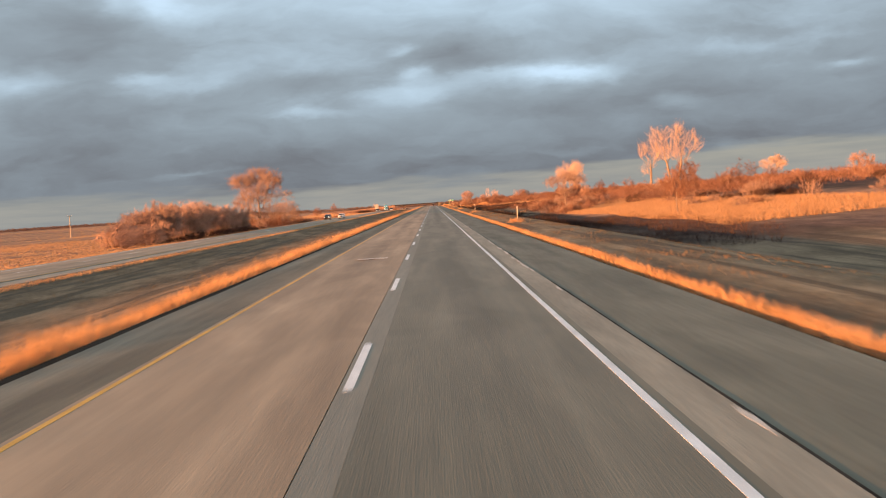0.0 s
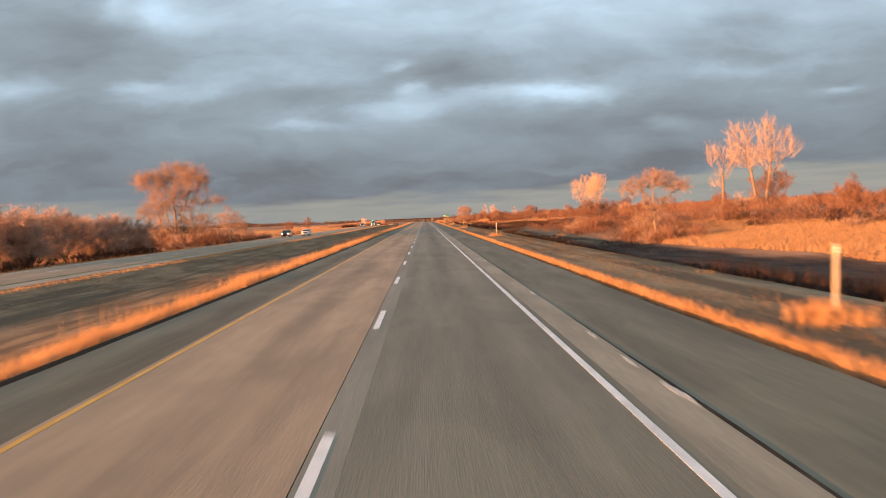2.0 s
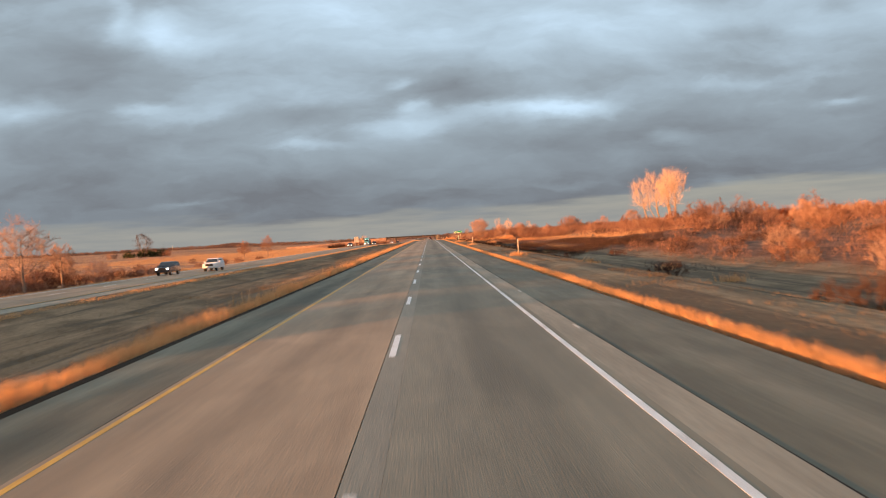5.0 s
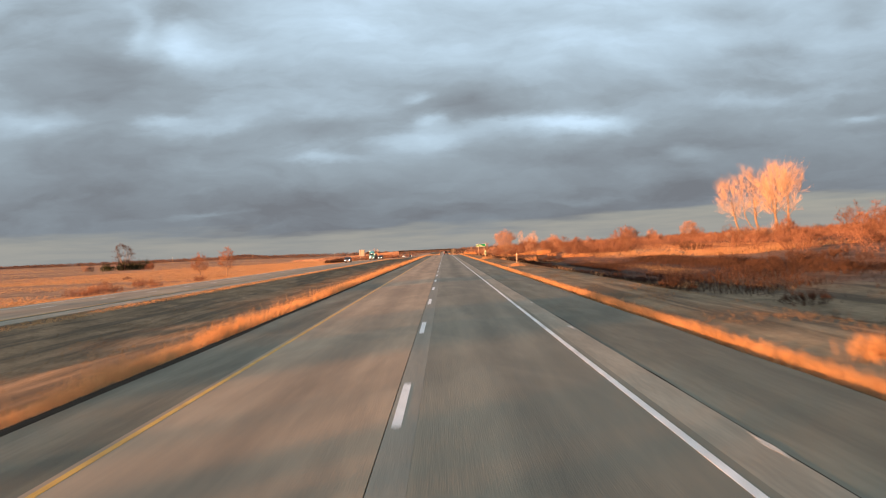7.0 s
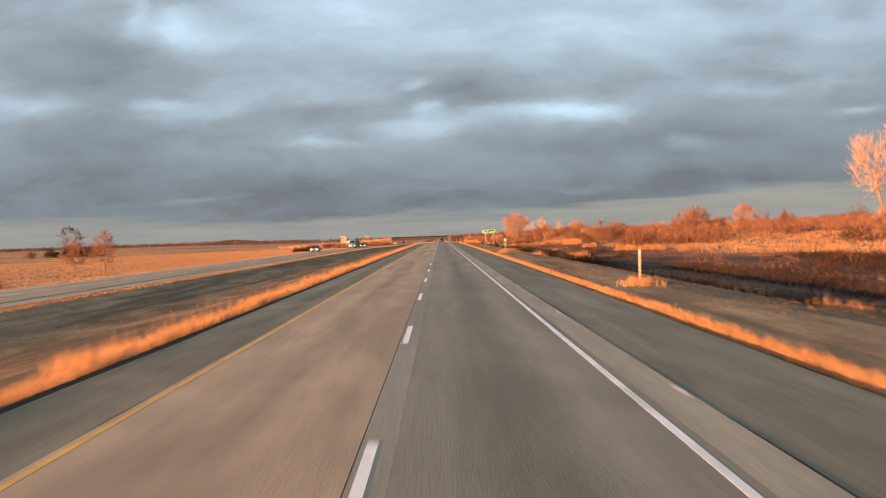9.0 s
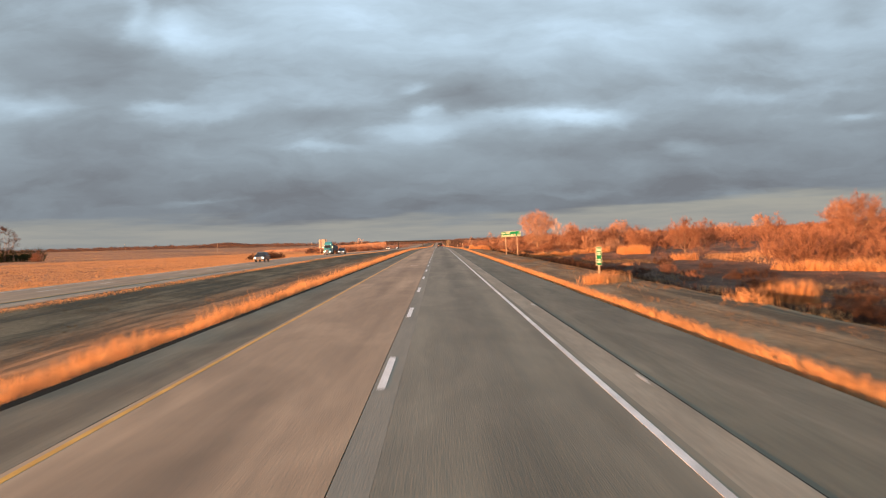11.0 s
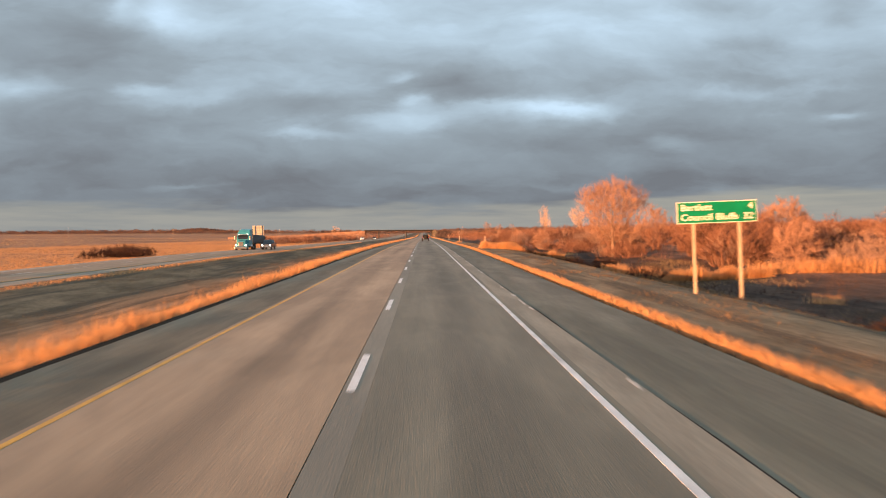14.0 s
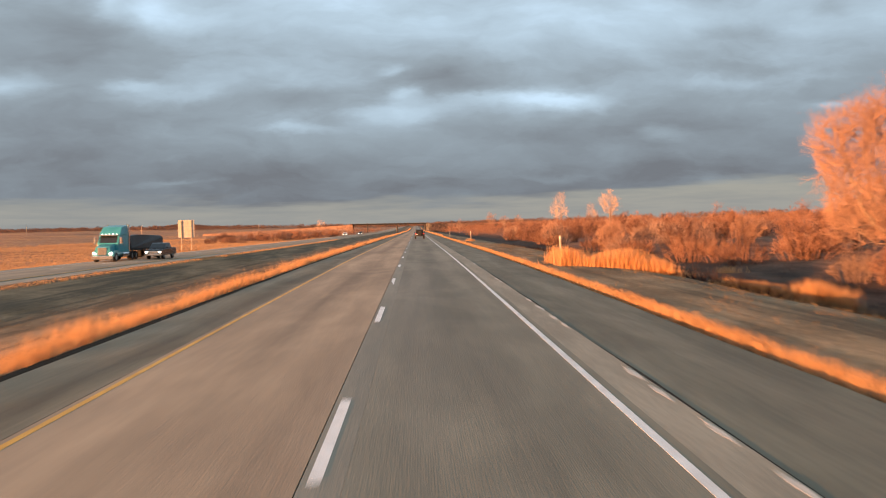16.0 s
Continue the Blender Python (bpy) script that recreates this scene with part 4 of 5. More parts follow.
FAN = [(-0.27, 0.0, 0.77, 0.12, 0.10, 0.20), (-0.12, 0.1, 0.82, 0.12, 0.10, 0.17), (0.03, -0.1, 0.84, 0.12, 0.10, 0.15), (0.18, 0.05, 0.80, 0.12, 0.10, 0.18), (0.34, 0.0, 0.70, 0.13, 0.12, 0.18),
       (-0.20, -0.05, 0.52, 0.10, 0.10, 0.08), (0.0, 0.0, 0.58, 0.24, 0.2, 0.14), (0.22, 0.0, 0.48, 0.10, 0.1, 0.08)]
crown_tree(21, 17.4, "tall pale cottonwood with a wide upright fan of limbs", FAN, "twig", (69.5, 235), bole=[((0, 0), (-0.04, 0, 0.12)), ((0.02, 0.01), (0.06, 0, 0.14))], points=520, step=0.042, trunk=0.024, brush=10, thin=0.42, spray=0.12, rise=0.8)
SLIM = [(-0.15, 0, 0.80, 0.12, 0.12, 0.17), (0.13, 0.03, 0.76, 0.12, 0.12, 0.17), (-0.02, 0, 0.55, 0.12, 0.1, 0.12), (-0.1, 0, 0.38, 0.12, 0.1, 0.07)]
crown_tree(22, 14.4, "slender pale cottonwood beside a larger one", SLIM, "twig", (66.6, 247), bole=[((0, 0), (-0.02, 0, 0.16))], points=280, step=0.042, trunk=0.022, brush=10, thin=0.42, spray=0.12, rise=0.8)
crown_tree(23, 8.8, "rounded bare tree at the foot of the rise", dome(23, 1.25, 0.06), "twig_red", (72.8, 237), points=380)
FLAT = [(-0.30, 0, 0.72, 0.20, 0.2, 0.13), (0.02, 0, 0.84, 0.26, 0.24, 0.13), (0.32, 0, 0.74, 0.20, 0.2, 0.12), (0, 0, 0.5, 0.2, 0.2, 0.12), (-0.1, 0.1, 0.3, 0.22, 0.2, 0.08)]
crown_tree(24, 7.9, "bare flat-topped tree at the edge of the meadow", FLAT, "twig_brown", (26.5, 157), points=420, brush=9, rise=0.2)
crown_tree(25, 5.3, "thin bare tree in the meadow", dome(25, 0.85, 0.25), "twig_red", (30, 98), points=300, brush=6)
crown_tree(26, 6.9, "pale bare tree on the rise", plumes(26, 1.1), "twig", (86, 205), points=260)
for i, (xx, yy, hgt, ww, lx) in enumerate(((69.5, 426, 14.2, 0.55, -0.10), (70.5, 417.5, 16.0, 0.50, -0.05), (72.0, 412, 16.4, 0.42, 0.0), (70.5, 407.5, 16.0, 0.46, 0.02), (70.3, 402, 15.6, 0.58, 0.05))):
    crown_tree(31 + i, hgt, "pale cottonwood in a tight upright row", [(x + lx * z * 1.6, y, z, a, b, c) for x, y, z, a, b, c in plumes(31 + i, ww, 5, 0.30)], "twig", (xx, yy), bole=[((0, 0), (lx * 0.4, 0, 0.12)), ((0.02, 0.01), (lx * 0.4 + 0.03, 0, 0.16))], points=340, step=0.042, trunk=0.021, brush=9, thin=0.42, spray=0.12, rise=0.8)
crown_tree(41, 10.2, "dense rounded bare tree at the ditch, glowing orange", [(0, 0, 0.60, 0.40, 0.40, 0.33), (-0.25, 0, 0.70, 0.20, 0.2, 0.19), (0.24, 0, 0.68, 0.22, 0.2, 0.19), (0.02, 0, 0.85, 0.27, 0.24, 0.12), (0, 0, 0.33, 0.34, 0.34, 0.16)], "twig_rust", (25.5, 569), points=900, step=0.030, trunk=0.024, brush=9, spray=0.085, thin=0.42, rise=0.5)
FAR = ((42, 14.4, "pale bare tree above the roadside brush", 59, 860, 0.5), (43, 11.9, "pale bare tree above the roadside brush", 60, 780, 0.65), (44, 14.4, "pale upright tree far along the highway", 78, 985, 0.5), (45, 13.4, "pale upright tree far along the highway", 102, 1005, 0.7))
for sd, hgt, lab, xx, yy, ww in FAR:
    crown_tree(sd, hgt, lab, plumes(sd, ww, 5, 0.3), "twig", (xx, yy), points=220, brush=9, step=0.045)
for i, (xx, yy, hgt) in enumerate(((35, 905, 9.5), (43, 925, 8.0), (26, 1010, 8.0), (52, 940, 7.5))):
    crown_tree(60 + i, hgt, "thin bare tree rising from the brush far ahead", plumes(60 + i, 0.65, 5, 0.3), "twig_brown", (xx, yy), points=140, step=0.05)
bare_tree(46, 16.0, "bare gnarled tree among cedars in the fields", twig="twig_dark", at=(-195, 742), leaders=5, wide=0.95, limbs=110)
crown_tree(47, 6.8, "small bare tree in the field", dome(47, 0.7, 0.15), "twig_red", (-48, 419), points=240, brush=6)
crown_tree(48, 5.8, "small bare tree in the field", dome(48, 0.9, 0.1), "twig_red", (-58, 432), points=240, brush=6)
crown_tree(49, 6.6, "low spreading bare tree on the rise", dome(49, 1.35, 0.05), "twig_red", (51, 463), points=420, brush=6)
for i, (hgt, xx, yy) in enumerate(((8.2, 99, 566), (6.6, 44, 560), (7.0, 38, 596))):
    crown_tree(50 + i, hgt, "rounded bare tree in the roadside brush", dome(50 + i, 1.05, 0.05), "twig_rust", (xx, yy), points=380)
for i, (xx, yy, hgt) in enumerate(((37, 485, 5.6), (42, 492, 5.2), (33.5, 500, 4.0))):
    crown_tree(57 + i, hgt, "rounded bare tree above the wet ditch, lit orange", dome(57 + i, 1.15, 0.0), "twig_red", (xx, yy), points=320, brush=6)
bare_tree(53, 13.0, "rounded bare tree far beyond the overpass", at=(-90, 1330), leaders=7, wide=1.0, limbs=80)
crown_tree(54, 7.6, "rounded bare tree in the roadside thicket", dome(54, 1.2, 0.05), "twig_brown", (-47, 178), points=380, brush=9)
crown_tree(55, 7.6, "rounded bare tree in the roadside thicket", dome(55, 1.2, 0.05), "twig_brown", (-47.5, 150), points=380, brush=9)

# shrubs
RUST = [shrub_mesh(100 + i, 58, 2.5, 1.9, "twig_red") for i in range(3)]
BROWN = [shrub_mesh(130 + i, 58, 2.4, 1.9, "twig_brown") for i in range(2)]
PALE = [shrub_mesh(110 + i, 58, 2.7, 1.8, "twig") for i in range(2)]
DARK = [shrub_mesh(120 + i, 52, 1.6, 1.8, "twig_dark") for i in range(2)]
BUSH_PALE = [bush_mesh(160 + i, 3.0, 1.25, "twig_glow") for i in range(3)]
BUSH_RED = [bush_mesh(170 + i, 3.0, 1.2, "twig_rust" if i == 0 else "twig_red") for i in range(3)]
TAN = "russet leafless shrub on the roadside rise"
rs = random.Random(5)
# the big thicket beyond the opposite road
for i in range(44):
    y = rs.uniform(130, 199)
    tall = (1.0 + 0.25 * noise.noise(Vector((0.7, y * 0.06, 2.0)))) * min(1.0, 0.45 + 0.55 * (y - 130) / 20)
    plant(rs.choice(BUSH_PALE), rs.uniform(-52, -44.5), y, "bare pale shrub in the thicket beyond the opposite road", tall * rs.uniform(2.1, 2.7), name="thicket_shrub", group="thicket by the opposite road")
# dark twigs here paint the shade under the thicket
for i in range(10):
    plant(rs.choice(DARK), rs.uniform(-43.5, -41.5), rs.uniform(140, 198), "dark brush at the foot of the thicket, shade painted in its twigs", rs.uniform(1.0, 1.5), name="thicket_shrub", group="thicket by the opposite road")
for i in range(26):
    plant(rs.choice(RUST + BROWN), rs.uniform(-47, -40.5), rs.uniform(255, 345), "low bare brush beside the opposite road", rs.uniform(0.5, 1.0), group="brush by the opposite road")
for i in range(52):
    plant(rs.choice(RUST + BUSH_RED + BUSH_PALE), rs.uniform(-55, -41), rs.uniform(203, 290), "low bare brush under the roadside tree", rs.uniform(0.8, 1.5), group="brush by the opposite road")
# brush on the rise to the right
for i in range(100):
    y = rs.uniform(120, 640)
    x = rs.uniform(46, 95)
    plant(rs.choice(RUST + BROWN + DARK + BUSH_RED + BUSH_RED), x, y, TAN, rs.uniform(0.8, 2.0), group="brush on the rise", stretch=rs.uniform(0.8, 1.2))
for i in range(6):
    plant(rs.choice(RUST + BROWN), rs.uniform(22.5, 30), rs.uniform(562, 582), "dense russet willow shrub along the ditch", rs.uniform(0.7, 1.15), name="willow_shrub", group="willows along the ditch")
for i in range(104):
    y = rs.uniform(505, 770)
    x0 = 24.5 if y > 585 else 28.0 if y > 535 else 33.0
    plant(rs.choice(RUST + BROWN + BUSH_RED), x0 + (56 - x0) * rs.random() ** 1.4, y, "dense russet willow shrub along the ditch", rs.uniform(1.0, 1.75), name="willow_shrub", group="willows along the ditch", stretch=rs.uniform(0.85, 1.2))
for i in range(24):
    plant(rs.choice(BUSH_RED), rs.uniform(29, 46), rs.uniform(524, 580), "tall dense willow shrub lit orange", rs.uniform(1.3, 1.8), name="willow_shrub", group="willows along the ditch", stretch=rs.uniform(0.9, 1.15))
for i in range(26):
    plant(rs.choice(DARK + DARK + BROWN), rs.uniform(46, 51), rs.uniform(85, 215), "dark brush along the top of the meadow", rs.uniform(0.8, 1.4), group="shrubs in the meadow")
for i in range(46):
    y = rs.uniform(163, 330)
    plant(rs.choice(RUST + BROWN + DARK if y < 280 else DARK), rs.uniform(24 + max(0, y - 260) * 0.12, 60), y, "brown and russet brush on the slope", rs.uniform(0.5, 1.25), name="slope_brush", group="brush on the slope", stretch=rs.uniform(0.8, 1.2))
for i in range(9):
    plant(rs.choice(BROWN + PALE), rs.uniform(62, 76), rs.uniform(232, 246), "bare brush round the feet of the cottonwoods", rs.uniform(1.2, 1.9), group="brush on the rise")
for i in range(9):
    plant(rs.choice(BROWN + RUST), rs.uniform(65, 75), rs.uniform(394, 424), "bare brush round the feet of the cottonwoods", rs.uniform(1.2, 2.0), group="brush on the rise")
for i in range(11):
    plant(rs.choice(RUST + BROWN), rs.uniform(26, 39), rs.uniform(164, 215), "tall russet brush at the end of the meadow", rs.uniform(0.9, 1.5), group="shrubs in the meadow")
for i in range(8):
    plant(rs.choice(RUST + BROWN), rs.uniform(24, 30), rs.uniform(151, 168), "russet brush round the foot of a tree", rs.uniform(0.6, 1.1), group="shrubs in the meadow")
for i in range(12):
    plant(rs.choice(RUST), rs.uniform(33, 43), rs.uniform(424, 452), "dense russet shrub above the ditch", rs.uniform(1.1, 1.9), name="slope_brush", group="brush on the slope")
# the ditch's shade is in the dark twig colour of these clumps
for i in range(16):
    plant(rs.choice(DARK), rs.uniform(16, 27), rs.uniform(385, 460), "brush clump in the wet ditch, darkened for shade", rs.uniform(0.4, 0.8), name="ditch_brush", group="ditch brush")
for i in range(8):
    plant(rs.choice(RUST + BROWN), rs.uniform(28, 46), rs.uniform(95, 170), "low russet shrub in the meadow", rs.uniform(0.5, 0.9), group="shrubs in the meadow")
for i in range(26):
    plant(rs.choice(DARK), rs.uniform(13, 24), rs.uniform(60, 560), "low brush in the ditch, darkened for shade", rs.uniform(0.4, 0.9), name="ditch_brush", group="ditch brush")
for i in range(4):
    plant(rs.choice(RUST), rs.uniform(18, 28), rs.uniform(420, 500), "low russet brush in the wet ditch", rs.uniform(0.3, 0.6), name="ditch_brush", group="ditch brush")
plant(shrub_mesh(140, 160, 2.6, 1.3, "leaf_red"), 66, 317, "rust-red leafy shrub on the rise", 1.2)
# left field brush
for i in range(12):
    plant(rs.choice(DARK), rs.uniform(-51, -42), rs.uniform(588, 606), "low dark brush beside the opposite road", rs.uniform(1.0, 1.7), group="brush beside the opposite road")
for i in range(44):
    plant(rs.choice(RUST + BROWN), rs.uniform(-75, -41), rs.uniform(800, 1000), "bare brush along the opposite road", rs.uniform(1.1, 2.2), name="roadside_brush", group="far brush")
CEDAR = shrub_mesh(150, 70, 2.6, 1.5, "cedar")
for i in range(8):
    plant(CEDAR, rs.uniform(-210, -182), rs.uniform(732, 752), "dark evergreen brush round a field tree", rs.uniform(2.0, 3.2), name="evergreen_shrub", group="field brush")
for i in range(10):
    plant(rs.choice(BUSH_RED), rs.uniform(-222, -172), rs.uniform(728, 752), "bare brown brush round a field tree", rs.uniform(1.0, 1.7), name="field_shrub", group="field brush")
for i in range(9):
    plant(rs.choice(RUST), rs.uniform(-80, -41), rs.uniform(300, 420), "low bare weeds at the edge of the field", rs.uniform(0.4, 0.8), group="field weeds")


def thicket(name, k, xr, yr, height, radius, material, label, seed, m=75, thick=0.016):
    """A far stand of brush: ragged crowns of small twigs, joined."""
    r = np.random.default_rng(seed)
    cx_, cy_ = r.uniform(*xr, k), r.uniform(*yr, k)
    cz = np.array([land_z(float(a), float(b)) for a, b in zip(cx_, cy_)])
    hh = height * r.uniform(0.5, 1.2, k)
    t = r.uniform(0, 1, (k, m))
    ang = r.uniform(0, 2 * np.pi, (k, m))
    rad = radius * np.sqrt(r.uniform(0, 1, (k, m))) * np.sqrt(np.clip(1.05 - t ** 2, 0, 1))
    c = np.stack([cx_[:, None] + np.cos(ang) * rad, cy_[:, None] + np.sin(ang) * rad, cz[:, None] + hh[:, None] * t], 2).reshape(-1, 3)
    q = len(c)
    a2 = r.uniform(0, 2 * np.pi, q)
    ln = np.repeat(hh, m) * r.uniform(0.15, 0.4, q)
    side = np.stack([np.cos(a2), np.sin(a2), np.zeros(q)], 1) * (height * thick)
    tip = c + np.stack([r.normal(0, 0.35, q) * ln, r.normal(0, 0.35, q) * ln, ln], 1)
    co = np.stack([c - side, c + side, tip], 1).reshape(-1, 3)
    return tagged(new(name, fast_mesh(name, co, np.arange(3 * q).reshape(-1, 3), material)), label, "woods", kind="stuff")


thicket("brushland", 2600, (44, 130), (130, 700), 2.0, 1.9, M["twig_red"], "russet brush covering the rising land", 1)
# low brush in dark twigs, which include the shade of the low ground
thicket("low_brush", 150, (17, 26), (58, 104), 0.75, 1.1, M["twig_dark"], "low brush matting the ditch, darkened for shade", 16)
thicket("low_brush", 400, (24, 50), (160, 345), 0.95, 1.3, M["twig_dark"], "low brush matting the slope, darkened for shade", 11)
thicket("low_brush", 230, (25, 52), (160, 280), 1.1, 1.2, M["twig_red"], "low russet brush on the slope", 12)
thicket("low_brush", 330, (22, 36), (300, 640), 0.8, 1.2, M["twig_dark"], "low brush along the wet ditch, darkened for shade", 13)
thicket("low_brush", 90, (26, 36), (360, 640), 0.9, 1.0, M["twig_red"], "low russet brush along the wet ditch", 14)
thicket("brushland", 700, (120, 300), (200, 1100), 3.0, 3.0, M["twig_red"], "russet brush on the far rise", 7)
thicket("brushland", 800, (22, 120), (740, 1650), 3.6, 2.6, M["twig_red"], "russet brush along the highway far ahead", 2)
thicket("brushland", 300, (-110, -42), (980, 1650), 3.0, 2.6, M["twig_red"], "brush along the opposite road far ahead", 3)
thicket("brushland", 330, (-140, -50), (1150, 1270), 3.6, 2.6, M["twig_brown"], "brown brush before the crossing road bank", 15)
thicket("distant_woods", 420, (-640, -480), (2560, 2640), 5.0, 9.0, M["far_wood"], "wooded knoll on the horizon", 8, 60, 0.05)
thicket("distant_woods", 1900, (-2600, -300), (1900, 2700), 6.0, 9.0, M["far_wood"], "dark line of winter woods on the horizon", 4, 90, 0.06)
thicket("distant_woods", 700, (250, 1500), (1000, 2600), 6.0, 8.0, M["far_wood"], "dark winter woods on the far rise", 5, 90, 0.06)
thicket("distant_woods", 400, (-300, 300), (2300, 3200), 7.0, 10.0, M["far_wood"], "dark line of winter woods on the horizon", 6, 90, 0.06)

# ---------------------------------------------------------------- signs and posts
M["sign_green"] = surface("green_sign_sheeting", (0.0, 0.16, 0.075), (0.0, 0.20, 0.095), 1.5, rough=0.45, bump=0.0, fleck=0.03)
M["sign_white"] = surface("white_sign_sheeting", (0.72, 0.70, 0.62), (0.80, 0.78, 0.70), 1.5, rough=0.45, bump=0.0, fleck=0.03)
M["sign_back"] = surface("dull_sign_back", (0.42, 0.38, 0.32), (0.55, 0.50, 0.43), 1.2, rough=0.6, bump=0.1, fleck=0.08)
M["post_wood"] = surface("weathered_post_wood", (0.33, 0.27, 0.20), (0.50, 0.42, 0.32), 4.0, (4, 4, 0.5), 0.85, 0.4)
M["post_tan"] = surface("sun_bleached_post", (0.45, 0.38, 0.29), (0.58, 0.50, 0.39), 4.0, (3, 3, 0.6), 0.7, 0.2)
M["steel"] = surface("galvanised_steel", (0.30, 0.30, 0.30), (0.42, 0.42, 0.41), 3.0, rough=0.5, metal=0.6, bump=0.1)
M["concrete"] = surface("bridge_concrete", (0.045, 0.040, 0.037), (0.085, 0.076, 0.068), 0.3, rough=0.85, bump=0.2, fleck=0.1)
# near-black so that the sun-facing deck looks shaded
M["girder"] = surface("girder_darkened_for_shade", (0.010, 0.009, 0.009), (0.022, 0.019, 0.017), 0.3, rough=0.8, bump=0.1, fleck=0.1)
M["reflector"] = surface("white_reflector", (0.7, 0.7, 0.68), (0.8, 0.8, 0.78), 3.0, rough=0.3, bump=0.0)
M["rock"] = surface("grey_field_stone", (0.09, 0.074, 0.060), (0.19, 0.155, 0.125), 2.0, rough=0.9, bump=0.5)


def lettering(name, text, size, x, z, y, parent, align="LEFT"):
    """Raised letters facing the oncoming driver."""
    cu_ = bpy.data.curves.new(name, "FONT")
    cu_.body, cu_.size, cu_.align_x, cu_.align_y, cu_.extrude = text, size, align, "CENTER", 0.002
    cu_.offset = 0.004
    cu_.materials.append(M["sign_white"])
    ob = new(name, cu_)
    ob.parent = parent
    ob.matrix_basis = pose(x, y, z, 90, 0, 0) @ Matrix.Diagonal((1.12, 1, 1, 1))
    return ob


def framed_panel(wd, ht, parent, y=0.0, z=0.0, rim=0.04, face="sign_green", back="sign_back"):
    """A sign board with a pale border and a back."""
    part("panel_back", box_mesh("panel_back", (wd, 0.03, ht), M[back], 0.006, (0, y + 0.02, z)), parent)
    part("border", box_mesh("border", (wd - 0.01, 0.012, ht - 0.01), M["sign_white"], 0.003, (0, y - 0.002, z)), parent, "white border")
    part("face", box_mesh("face", (wd - 2 * rim, 0.012, ht - 2 * rim), M[face], 0.002, (0, y - 0.008, z)), parent, "green face")


def distance_sign(x, y):
    wd, ht, top = 3.05, 0.84, 3.34
    root = new("distance_sign")
    base = land_z(x, y)
    zc = top - ht / 2 - base
    framed_panel(wd, ht, root, 0.0, zc, 0.03)
    for dx in (-0.88, 0.88):
        h = zc + ht / 2 - 0.05 + 0.4
        part("post", box_mesh("post", (0.11, 0.11, h), M["post_wood"], 0.012, (dx, 0.11, h / 2 - 0.4)), root, "square wooden post")
    for k in (-0.25, 0.25):
        part("rail", box_mesh("rail", (wd - 0.3, 0.03, 0.06), M["steel"], 0.005, (0, 0.042, zc + k)), root)
    lettering("lettering", "Bartlett", 0.35, -wd / 2 + 0.14, zc + 0.19, -0.015, root)
    lettering("lettering", "4", 0.35, wd / 2 - 0.14, zc + 0.19, -0.015, root, "RIGHT")
    lettering("lettering", "Council Bluffs", 0.35, -wd / 2 + 0.14, zc - 0.19, -0.015, root)
    lettering("lettering", "32", 0.35, wd / 2 - 0.14, zc - 0.19, -0.015, root, "RIGHT")
    root.matrix_basis = pose(x, y, base, 0, -2.0, -3)
    return tagged(root, "green distance sign with two place names on two wooden posts", "road sign")


distance_sign(12.58, 493.7)


def mile_marker(x, y):
    root = new("mile_marker")
    base = land_z(x, y)
    part("post", box_mesh("post", (0.08, 0.05, 1.8 - base), M["post_tan"], 0.01, (0, 0.05, (1.8 - base) / 2 - 0.15)), root, "tan flat post")
    framed_panel(0.31, 0.98, root, 0.0, 1.22 - base, 0.02)
    for z, ww, hh in ((1.76, 0.24, 0.045), (1.68, 0.22, 0.045), (1.53, 0.18, 0.05), (1.42, 0.16, 0.05), (1.10, 0.15, 0.06), (0.97, 0.17, 0.07)):
        part("marking", box_mesh("marking", (ww, 0.008, hh), M["sign_white"], 0.002, (0, -0.016, 1.22 + (z - 1.33) * 0.86 - base)), root, "white worn marking")
    root.matrix_basis = pose(x, y, base)
    return tagged(root, "narrow green mile marker panel on a post in golden grass", "road sign")


mile_marker(9.5, 407.0)


def delineator():
    root = new("delineator_post")
    part("post", box_mesh("post", (0.085, 0.05, 1.75), M["post_tan"], 0.012, (0, 0, 0.72)), root)
    part("reflector", box_mesh("reflector", (0.065, 0.012, 0.13), M["reflector"], 0.004, (0, -0.035, 1.47)), root, "small white reflector")
    return tagged(root, "pale flat delineator post in a tuft of dry grass", "post", "roadside posts")


first = delineator()
PX = 9.7
first.matrix_basis = pose(PX, 83.1, land_z(PX, 83.1), 0, 1.5, 0)
for yy in (165.2, 247.5, 334.0, 577.0, 659.0, 741.0):
    copy_thing(first, pose(PX, yy, land_z(PX, yy), 0, rs.uniform(-2, 2), rs.uniform(-5, 5)))
cx = np.repeat([9.7, 9.7, 9.7, 9.9, 9.5, 9.7, 9.7], 330)
cy = np.repeat([83.1, 165.2, 247.5, 334.0, 407.0, 577.0, 659.0], 330)
grass("grass_tufts", cx + rng.normal(0, 0.38, len(cx)) - 0.15, cy + rng.normal(0, 0.55, len(cx)), 0.42, 0.03, 0.8, M["dry_grass"], "golden unmown tufts round the roadside posts")


cx = np.repeat([9.2, 9.9, 10.6], 260)
cy = np.repeat([406.6, 407.4, 408.6], 260)
grass("tall_grass", cx + rng.normal(0, 0.4, len(cx)), cy + rng.normal(0, 0.6, len(cx)), 0.60, 0.03, 0.5, M["dry_grass"], "tall golden grass round the mile marker", simple=True)


